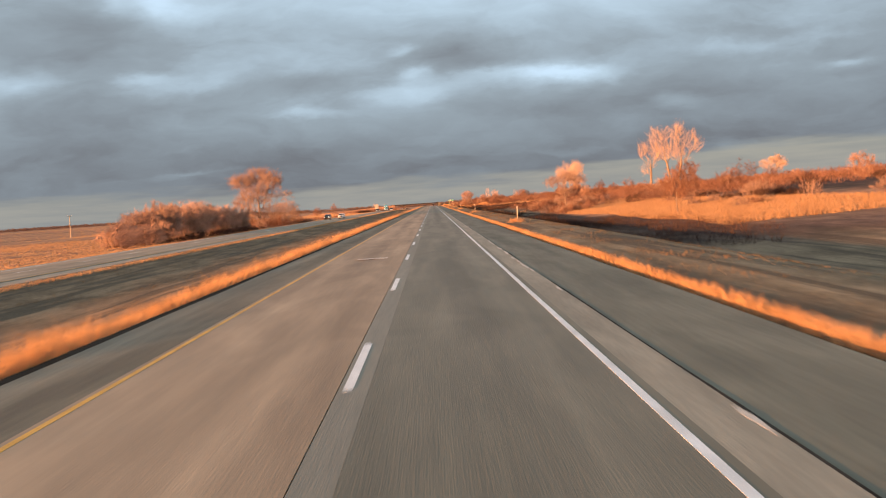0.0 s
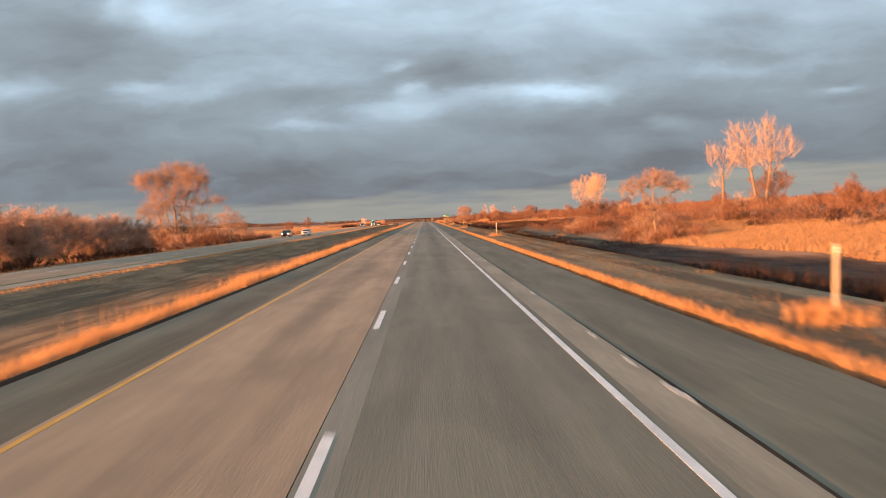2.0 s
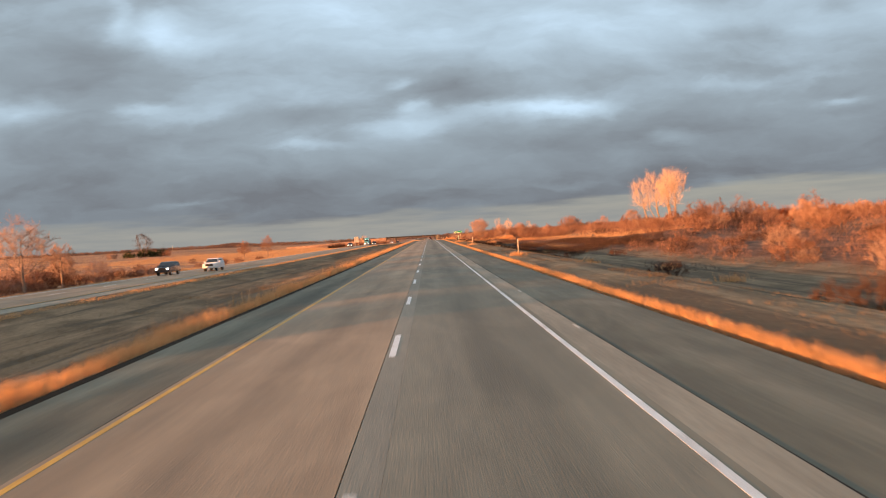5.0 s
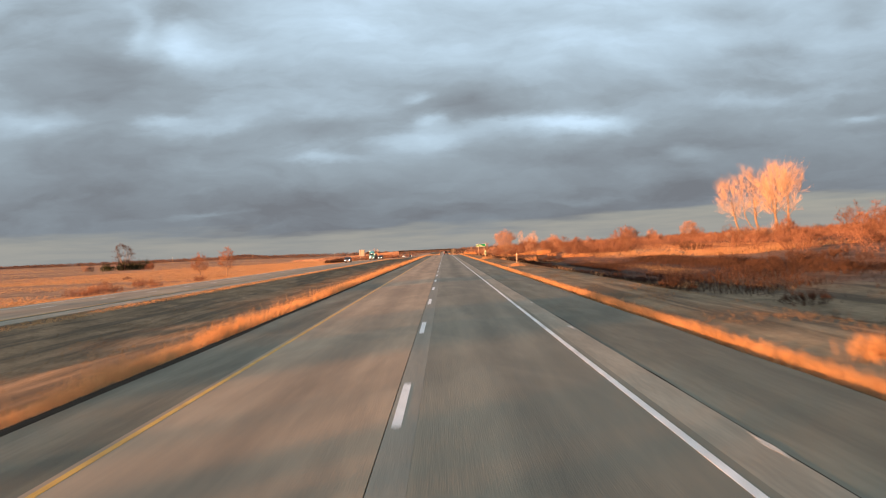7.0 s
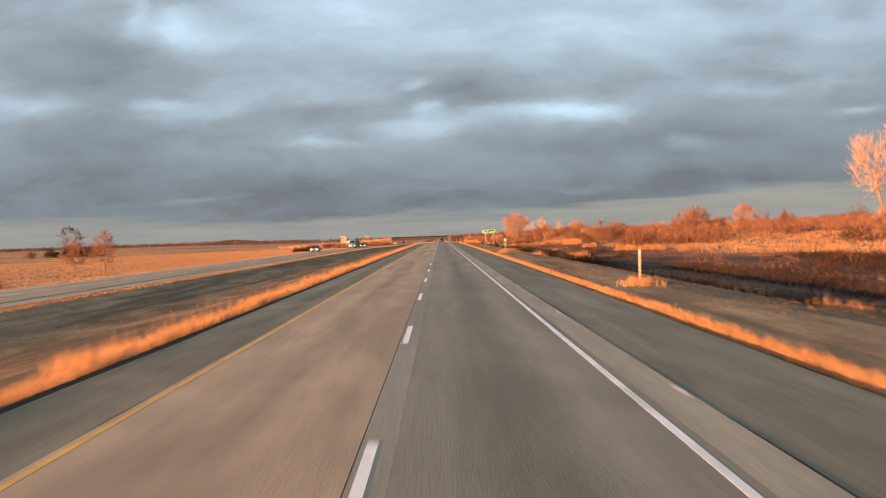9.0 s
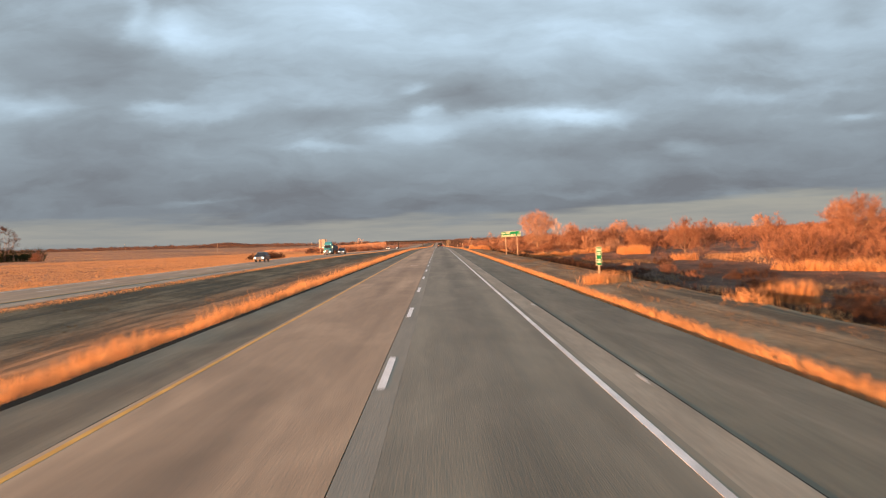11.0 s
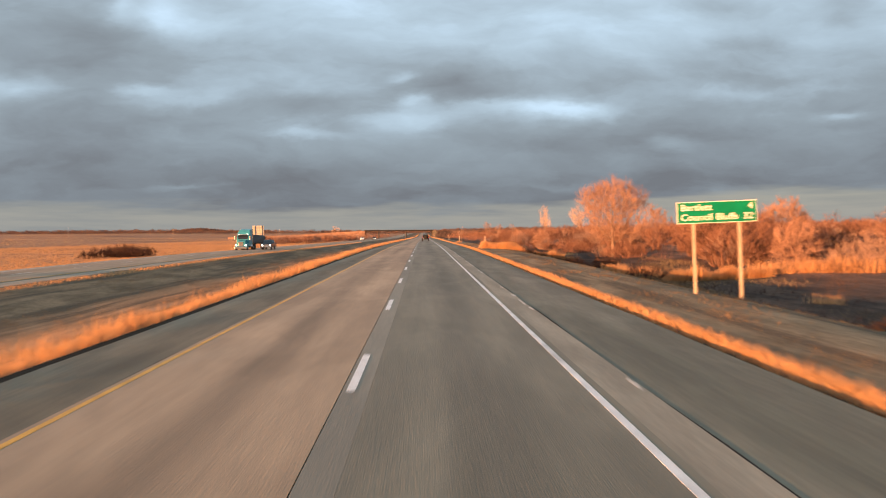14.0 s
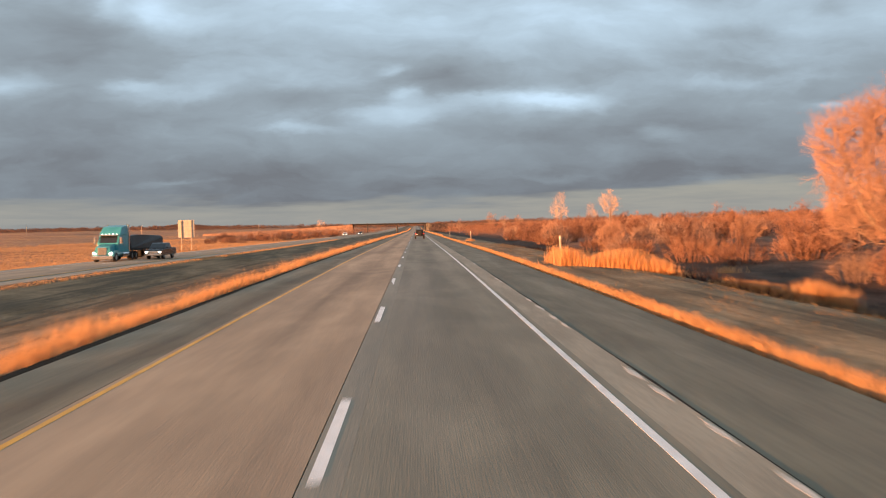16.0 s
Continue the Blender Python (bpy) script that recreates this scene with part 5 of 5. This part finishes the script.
def guide_sign_back(x, y):
    """A large board for the other direction, seen from behind."""
    root = new("guide_sign")
    base = land_z(x, y)
    part("panel", box_mesh("panel", (3.1, 0.06, 3.5), M["sign_back"], 0.02, (0, 0, 2.0 - base)), root, "bare pale back of the board")
    for k in (-1.2, -0.4, 0.4, 1.2):
        part("rib", box_mesh("rib", (3.0, 0.07, 0.08), M["steel"], 0.01, (0, -0.06, 2.0 - base + k)), root)
    for dx in (-0.95, 0.95):
        part("post", box_mesh("post", (0.16, 0.16, 4.2 - base), M["post_wood"], 0.015, (dx, -0.15, (4.2 - base) / 2 - 0.5)), root)
    root.matrix_basis = pose(x, y, base, 0, 0, 14)
    return tagged(root, "tall pale back of a guide sign beside the opposite road", "road sign")


guide_sign_back(-44.8, 696.0)


def utility_pole(x, y, h):
    root = new("utility_pole")
    wd = Wood()
    wd.limb(Vector((0, 0, -0.3)), Vector((0, 0, h)), 0.17, 0.11, 8)
    part("pole", wd.mesh("pole", M["post_wood"]), root)
    part("crossarm", box_mesh("crossarm", (2.2, 0.1, 0.12), M["post_wood"], 0.01, (0, 0.12, h - 0.4)), root)
    for dx in (-0.95, -0.4, 0.4, 0.95):
        part("insulator", box_mesh("insulator", (0.09, 0.09, 0.16), M["reflector"], 0.02, (dx, 0.12, h - 0.26)), root)
    root.matrix_basis = pose(x, y, land_z(x, y), 0, 0, 70)
    return tagged(root, "wooden utility pole with a crossarm in the fields", "utility pole", "utility poles")


utility_pole(-128, 300, 8.2)
for xx, yy in ((-330, 1250), (-230, 1240), (-130, 1230)):
    utility_pole(xx, yy, 9.5)

# ---------------------------------------------------------------- overpass far ahead
BY = 1290.0
over = new("overpass")
part("deck", box_mesh("deck", (68, 9.5, 0.95), M["girder"], 0.1, (-23, 0, 6.15)), over, "long deck, shade painted in its dark colour")
for sy in (-4.6, 4.6):
    part("parapet", box_mesh("parapet", (68, 0.3, 0.45), M["girder"], 0.05, (-23, sy, 6.84)), over)
for px_ in (-43, -16, 9):
    for sy in (-3, 0, 3):
        wd = Wood()
        wd.limb(Vector((px_, sy, -1.5)), Vector((px_, sy, 5.6)), 0.5, 0.5, 10)
        part("pier", wd.mesh("pier", M["concrete"]), over)
over.location = (0, BY, grade(BY))
tagged(over, "long concrete overpass crossing the highway far ahead", "bridge")


def ramp_bank(x0, x1, name):
    """An earth bank that carries the crossing road down to the land."""
    vs, fs = [], []
    k = 24
    for i in range(k + 1):
        t = i / k
        x = x0 + (x1 - x0) * t
        z = 6.5 * (1 - t) ** 1.2
        for yy, zz in ((-8 - 9 * (1 - t), -2.5), (-5, z), (5, z), (8 + 9 * (1 - t), -2.5)):
            vs.append((x, BY + yy + 0.5 * noise.noise(Vector((x, yy, 0))), zz + grade(BY, x)))
    for i in range(k):
        for j in range(3):
            fs.append((i * 4 + j, i * 4 + j + 1, i * 4 + j + 5, i * 4 + j + 4))
    return tagged(new(name, mesh_of(name, vs, fs, M["ground"])), "grassy earth bank leading up to the overpass", "embankment", kind="structure")


ramp_bank(-56, -190, "embankment_west")
ramp_bank(10, 330, "embankment_east")

# ---------------------------------------------------------------- vehicles
M["black_paint"] = surface("black_car_paint", (0.010, 0.011, 0.013), (0.016, 0.017, 0.020), 1.0, rough=0.25, bump=0.0, fleck=0.02, spec=0.5)
M["navy_paint"] = surface("dark_blue_car_paint", (0.012, 0.018, 0.028), (0.018, 0.026, 0.040), 1.0, rough=0.25, bump=0.0, fleck=0.02, spec=0.5)
M["teal_paint"] = surface("teal_truck_paint", (0.028, 0.20, 0.245), (0.042, 0.26, 0.31), 0.8, rough=0.3, bump=0.0, fleck=0.03, spec=0.5)
M["white_car"] = surface("white_car_paint", (0.60, 0.60, 0.60), (0.72, 0.72, 0.72), 0.8, rough=0.3, bump=0.0, fleck=0.02)
M["tarp"] = surface("black_vinyl_tarp", (0.015, 0.015, 0.017), (0.035, 0.034, 0.034), 0.8, (1, 0.4, 1), 0.55, 0.4, 3)
M["rubber"] = surface("tyre_rubber", (0.012, 0.012, 0.012), (0.028, 0.027, 0.025), 4.0, rough=0.85, bump=0.2)
M["chrome"] = surface("bright_chrome", (0.60, 0.60, 0.60), (0.72, 0.72, 0.72), 2.0, rough=0.18, metal=1.0, bump=0.0, fleck=0.02)
M["car_glass"] = surface("dark_tinted_glass", (0.010, 0.012, 0.014), (0.016, 0.018, 0.02), 1.0, rough=0.08, bump=0.0, fleck=0.0, spec=0.6)
M["red_lens"] = surface("red_lamp_lens", (0.30, 0.01, 0.008), (0.42, 0.02, 0.012), 2.0, rough=0.25, bump=0.0)


def lamp_material(name, colour, power):
    m = bpy.data.materials.new(name)
    m.use_nodes = True
    k = Nodes(m.node_tree)
    k.add("ShaderNodeOutputMaterial", {"Surface": k.add("ShaderNodeEmission", {"Color": (*colour, 1), "Strength": power})})
    return m


M["headlamp"] = lamp_material("lit_headlamp", (1.0, 0.86, 0.66), 3.0)
M["tail_lamp"] = lamp_material("lit_tail_lamp", (1.0, 0.05, 0.02), 0.8)


def profile_mesh(name, pts, width, material, tumble=1.0, waist=0.0, bevel=0.05):
    """A body from its side outline (y, z), as wide as given; above the waist it leans in."""
    bm = bmesh.new()
    rows_ = []
    for sx in (-1, 1):
        rows_.append([bm.verts.new((sx * width / 2 * (tumble if z > waist else 1.0), y, z)) for y, z in pts])
    bm.faces.new(rows_[0])
    bm.faces.new(list(reversed(rows_[1])))
    k = len(pts)
    for i in range(k):
        j = (i + 1) % k
        bm.faces.new((rows_[0][j], rows_[0][i], rows_[1][i], rows_[1][j]))
    bmesh.ops.recalc_face_normals(bm, faces=bm.faces[:])
    if bevel:
        bmesh.ops.bevel(bm, geom=bm.edges[:], offset=bevel, segments=2, affect="EDGES", profile=0.6)
    me = bpy.data.meshes.new(name)
    bm.to_mesh(me)
    bm.free()
    me.materials.append(material)
    return me


def wheel(parent, x, y, r, wd, side):
    """A tyre with its rim, the outer face on the given side."""
    bm = bmesh.new()
    ring = []
    prof = [(-wd / 2, r * 0.62), (-wd / 2, r * 0.92), (-wd * 0.38, r), (wd * 0.38, r), (wd / 2, r * 0.92), (wd / 2, r * 0.62)]
    seg = 20
    for i in range(seg):
        t = 2 * math.pi * i / seg
        ring.append([bm.verts.new((px0, math.cos(t) * rr, math.sin(t) * rr)) for px0, rr in prof])
    for i in range(seg):
        j = (i + 1) % seg
        for k in range(len(prof)):
            k2 = (k + 1) % len(prof)
            bm.faces.new((ring[i][k], ring[j][k], ring[j][k2], ring[i][k2]))
    me = bpy.data.meshes.new("tyre")
    bm.to_mesh(me)
    bm.free()
    me.materials.append(M["rubber"])
    tyre = part("wheel", me, parent, loc=(x, y, r))
    wd_ = Wood()
    o = side * wd * 0.30
    wd_.limb(Vector((o - 0.06 * side, 0, 0)), Vector((o + 0.05 * side, 0, 0)), r * 0.63, r * 0.55, 14)
    wd_.limb(Vector((o + 0.045 * side, 0, 0)), Vector((o + 0.055 * side, 0, 0)), r * 0.55, 0.01, 14)
    part("rim", wd_.mesh("rim", M["steel"]), tyre, "steel rim")
    return tyre


def pickup_truck(x, y, turn, paint, label, zroad, crew=True, lit=True, name="pickup_truck", bed=True):
    """Front towards -y before it is turned. About 5.8 m long."""
    root = new(name)
    L = 5.8 if bed else 5.0
    if bed:
        cab = [(-2.9, 0.55), (-2.9, 1.02), (-2.75, 1.14), (-1.35, 1.22), (-1.25, 1.24), (2.9, 1.24), (2.9, 0.62), (2.8, 0.48), (-2.75, 0.45)]
        top = [(-1.35, 1.22), (-0.62, 1.84), (-0.3, 1.90), (0.95, 1.88), (1.25, 1.24)]
    else:
        cab = [(-2.5, 0.5), (-2.5, 0.92), (-2.35, 1.04), (-1.2, 1.12), (2.4, 1.14), (2.5, 0.95), (2.5, 0.5), (2.4, 0.4), (-2.4, 0.4)]
        top = [(-1.2, 1.12), (-0.45, 1.66), (-0.1, 1.74), (1.9, 1.70), (2.38, 1.14)]
    wdt = 1.98 if bed else 1.86
    part("body", profile_mesh("body", cab, wdt, paint, 1.0, 9.0, 0.06), root)
    part("cabin", profile_mesh("cabin", top, wdt - 0.06, paint, 0.84, top[0][1] + 0.05, 0.05), root)
    # glass: windscreen, rear window and sides, a little proud of the cabin
    y0, z0, y1, z1 = top[0][0], top[0][1], top[1][0], top[1][1]
    q = [(-0.84, y0 + 0.10 * (y1 - y0) - 0.012, z0 + 0.10 * (z1 - z0) + 0.012), (0.84, y0 + 0.10 * (y1 - y0) - 0.012, z0 + 0.10 * (z1 - z0) + 0.012), (0.70, y1 - 0.05, z1 - 0.03), (-0.70, y1 - 0.05, z1 - 0.03)]
    part("windscreen", slab("windscreen", q, (0, 0.7, -0.7), 0.02, M["car_glass"]), root, "dark windscreen")
    for sx in (-1, 1):
        ya, yb = y1 - 0.15, top[3][0] - 0.05
        xb, xt = sx * (wdt / 2 - 0.06), sx * ((wdt - 0.06) / 2 * 0.84 + 0.035)
        q = [(xb, ya - 0.35, z0 + 0.10), (xb, yb + 0.1, z0 + 0.10), (xt, yb - 0.05, z1 - 0.08), (xt, ya + 0.1, z1 - 0.08)]
        part("side_window", slab("side_window", q, (-sx, 0, 0), 0.03, M["car_glass"]), root, "tinted side window")
        part("mirror", box_mesh("mirror", (0.22, 0.10, 0.18), paint, 0.03, (sx * (wdt / 2 + 0.1), y0 + 0.35, z0 + 0.12)), root)
        part("headlight", box_mesh("headlight", (0.34, 0.05, 0.19), M["headlamp"] if lit else M["reflector"], 0.02, (sx * (wdt / 2 - 0.24), -L / 2 - 0.01, 0.86)), root, "lit headlight" if lit else "clear headlight")
        part("tail_light", box_mesh("tail_light", (0.16, 0.05, 0.36), M["red_lens"], 0.02, (sx * (wdt / 2 - 0.1), L / 2 + 0.005, 0.95)), root, "red tail light")
        for wy in (-L * 0.32, L * 0.30):
            wheel(root, sx * (wdt / 2 - 0.16), wy, 0.40 if bed else 0.36, 0.27, sx)
    part("grille", box_mesh("grille", (1.06, 0.05, 0.32), M["chrome"] if bed else M["rubber"], 0.03, (0, -L / 2 - 0.005, 0.84)), root, "bright grille")
    part("bumper", box_mesh("bumper", (wdt, 0.18, 0.22), M["chrome"] if bed else paint, 0.05, (0, -L / 2 - 0.02, 0.56)), root, "front bumper")
    part("rear_bumper", box_mesh("rear_bumper", (wdt, 0.16, 0.2), M["steel"], 0.04, (0, L / 2 + 0.04, 0.58)), root)
    if bed:
        part("bed", box_mesh("bed", (wdt - 0.24, 1.55, 0.03), M["rubber"], 0.0, (0, 2.05, 1.245)), root, "dark bed cover")
    root.matrix_basis = pose(x, y, zroad, 0, 0, turn)
    return tagged(root, label, "car" if not bed else "pickup truck")


def slab(name, quad, push, depth, material):
    """A four-cornered sheet with thickness."""
    a = [Vector(p) for p in quad]
    b = [p + Vector(push).normalized() * depth for p in a]
    return mesh_of(name, [tuple(p) for p in a + b], [(0, 1, 2, 3), (7, 6, 5, 4), (0, 4, 5, 1), (1, 5, 6, 2), (2, 6, 7, 3), (3, 7, 4, 0)], material)


def semi_truck(x, y, zroad):
    """A long-nosed tractor with a sleeper and a tarped trailer; front towards -y, at y."""
    root = new("semi_truck")
    tp = M["teal_paint"]
    hood = [(0.25, 0.75), (0.15, 1.15), (0.35, 1.72), (1.95, 2.02), (1.95, 0.75)]
    part("hood", profile_mesh("hood", hood, 1.75, tp, 0.88, 1.4, 0.10), root)
    cab = [(1.85, 0.75), (1.85, 2.0), (2.45, 2.95), (5.2, 3.0), (5.2, 0.75)]
    part("cab", profile_mesh("cab", cab, 2.35, tp, 0.95, 2.2, 0.08), root)
    roof = [(2.45, 2.9), (2.75, 3.25), (3.5, 3.85), (5.25, 4.05), (5.25, 2.9)]
    part("roof_fairing", profile_mesh("roof_fairing", roof, 2.32, tp, 0.90, 3.3, 0.10), root)
    part("windscreen", slab("windscreen", [(-0.98, 1.90, 2.10), (0.98, 1.90, 2.10), (0.92, 2.36, 2.86), (-0.92, 2.36, 2.86)], (0, 0.8, -0.5), 0.03, M["car_glass"]), root, "dark windscreen")
    part("sun_visor", box_mesh("sun_visor", (2.1, 0.35, 0.14), M["chrome"], 0.03, (0, 2.22, 2.95)), root, "bright sun visor")
    for dx in (-0.8, -0.4, 0.0, 0.4, 0.8):
        part("marker_light", box_mesh("marker_light", (0.12, 0.06, 0.06), M["headlamp"], 0.015, (dx, 2.42, 3.06)), root, "small lit marker light")
    part("grille", box_mesh("grille", (0.95, 0.08, 0.85), M["chrome"], 0.04, (0, 0.16, 1.22)), root, "chrome grille")
    part("bumper", box_mesh("bumper", (2.3, 0.28, 0.45), M["chrome"], 0.07, (0, 0.12, 0.52)), root, "chrome bumper")
    for sx in (-1, 1):
        part("headlight", box_mesh("headlight", (0.36, 0.08, 0.22), M["headlamp"], 0.03, (sx * 0.86, 0.22, 1.02)), root, "lit headlight")
        fen = [(0.30, 0.62), (0.34, 1.05), (0.75, 1.28), (1.75, 1.28), (1.95, 0.85), (1.85, 0.62)]
        part("fender", profile_mesh("fender", fen, 0.45, tp, 1.0, 9, 0.05), root, loc=(sx * 0.92, 0, 0))
        part("mirror", box_mesh("mirror", (0.22, 0.14, 0.75), M["chrome"], 0.04, (sx * 1.42, 1.95, 2.35)), root)
        part("side_window", slab("side_window", [(sx * 1.185, 2.25, 2.05), (sx * 1.185, 3.15, 2.05), (sx * 1.15, 3.15, 2.75), (sx * 1.15, 2.55, 2.75)], (-sx, 0, 0), 0.03, M["car_glass"]), root)
        wd = Wood()
        wd.limb(Vector((sx * 1.0, 3.0, 0.75)), Vector((sx * 1.0, 4.9, 0.75)), 0.30, 0.30, 14)
        part("fuel_tank", wd.mesh("fuel_tank", M["chrome"]), root, "chrome fuel tank")
        wd = Wood()
        wd.limb(Vector((sx * 1.15, 5.35, 0.9)), Vector((sx * 1.15, 5.35, 4.1)), 0.08, 0.08, 10)
        part("exhaust_stack", wd.mesh("exhaust_stack", M["chrome"]), root)
        wheel(root, sx * 1.02, 1.15, 0.52, 0.30, sx)
        for wy in (6.2, 7.5, 15.6, 16.9):
            wheel(root, sx * 0.98, wy, 0.52, 0.55, sx)
    part("chassis", box_mesh("chassis", (0.9, 8.0, 0.3), M["rubber"], 0.03, (0, 4.4, 0.8)), root)
    trailer = [(5.9, 1.30), (5.9, 2.55), (6.3, 2.80), (9.0, 2.92), (14.5, 2.80), (17.6, 2.70), (17.9, 2.45), (17.9, 1.30)]
    part("trailer_load", profile_mesh("trailer_load", trailer, 2.5, M["tarp"], 0.78, 2.5, 0.08), root, "black tarped load")
    part("trailer_bed", box_mesh("trailer_bed", (2.55, 12.4, 0.22), M["rubber"], 0.03, (0, 11.9, 1.2)), root)
    root.matrix_basis = pose(x, y, zroad)
    return tagged(root, "teal long-nosed semi truck pulling a black tarped trailer", "truck")


def jeep(x, y, zroad):
    """A boxy off-road car seen from behind: spare wheel, square tail lights. Rear towards -y."""
    root = new("off_road_car")
    p = M["black_paint"]
    low = [(-1.9, 0.62), (-1.95, 1.12), (0.75, 1.14), (1.95, 1.08), (2.0, 0.62)]
    part("body", profile_mesh("body", low, 1.56, p, 1.0, 9, 0.05), root)
    top = [(-1.92, 1.10), (-1.88, 1.80), (-1.7, 1.84), (0.35, 1.82), (0.75, 1.12)]
    part("hard_top", profile_mesh("hard_top", top, 1.52, p, 0.92, 1.3, 0.05), root)
    part("rear_window", box_mesh("rear_window", (1.08, 0.03, 0.46), M["car_glass"], 0.02, (0, -1.925, 1.46)), root, "dark rear window")
    wd = Wood()
    wd.limb(Vector((0, -2.20, 1.08)), Vector((0, -1.96, 1.08)), 0.38, 0.40, 20)
    wd.limb(Vector((0, -2.21, 1.08)), Vector((0, -2.19, 1.08)), 0.02, 0.38, 20)
    part("spare_wheel", wd.mesh("spare_wheel", M["rubber"]), root, "black spare wheel on the tailgate")
    part("bumper", box_mesh("bumper", (1.75, 0.2, 0.2), M["rubber"], 0.04, (0, -2.02, 0.62)), root)
    part("plate", box_mesh("plate", (0.32, 0.02, 0.16), M["reflector"], 0.01, (-0.55, -2.0, 0.86)), root)
    for sx in (-1, 1):
        part("tail_light", box_mesh("tail_light", (0.16, 0.08, 0.22), M["tail_lamp"], 0.02, (sx * 0.74, -1.99, 1.02)), root, "lit red tail light")
        part("side_window", box_mesh("side_window", (0.03, 1.6, 0.42), M["car_glass"], 0.01, (sx * 0.735, -0.75, 1.48)), root)
        part("mirror", box_mesh("mirror", (0.2, 0.1, 0.2), p, 0.03, (sx * 0.92, 0.6, 1.3)), root)
        for wy in (-1.25, 1.25):
            part("fender_flare", box_mesh("fender_flare", (0.28, 1.0, 0.1), M["rubber"], 0.04, (sx * 0.83, wy, 0.92)), root)
            wheel(root, sx * 0.80, wy, 0.41, 0.28, sx)
    root.matrix_basis = pose(x, y, zroad)
    return tagged(root, "black boxy off-road car with a spare wheel, tail lights lit", "car")


jeep(1.75, 688.0, road_z(1.75) + grade(688.0))
semi_truck(-33.0, 619.0, opp_z(-33.0) + grade(626.0))
pickup_truck(-29.4, 628.0, 0, M["black_paint"], "black pickup truck with headlights on, overtaking a semi truck", opp_z(-29.4) + grade(628.0))
for yy, xx, pt in ((930.0, -33.0, "white_car"), (985.0, -29.4, "navy_paint")):
    pickup_truck(xx, yy, 0, M[pt], "distant car with headlights on, on the opposite road", opp_z(xx) + grade(yy), bed=False, name="car")
pickup_truck(-33.0, 525.0, 0, M["navy_paint"], "dark blue pickup truck with chrome bumper on the opposite road", opp_z(-33.0))
pickup_truck(-33.0, 274.0, 0, M["navy_paint"], "dark saloon car on the opposite road", opp_z(-33.0), bed=False, name="car")
pickup_truck(-29.4, 283.0, 0, M["white_car"], "white car on the opposite road", opp_z(-29.4), bed=False, name="car", lit=False)

# ---------------------------------------------------------------- stones on the rise
rr = random.Random(77)
vs, fs = [], []
for i in range(110):
    cx0, cy0 = rr.gauss(46, 3.5), rr.gauss(408, 13)
    cz0 = land_z(cx0, cy0)
    bm = bmesh.new()
    bmesh.ops.create_icosphere(bm, subdivisions=1, radius=1.0)
    s3 = Vector((rr.uniform(0.25, 0.6), rr.uniform(0.25, 0.6), rr.uniform(0.2, 0.42)))
    o = len(vs)
    for v in bm.verts:
        vs.append((cx0 + v.co.x * s3.x * rr.uniform(0.8, 1.2), cy0 + v.co.y * s3.y * rr.uniform(0.8, 1.2), cz0 + 0.1 + v.co.z * s3.z))
    fs += [tuple(o + v.index for v in f.verts) for f in bm.faces]
    bm.free()
tagged(new("rubble", mesh_of("rubble", vs, fs, M["rock"])), "rough grey stone rubble on the grassy rise", "rubble", kind="stuff")
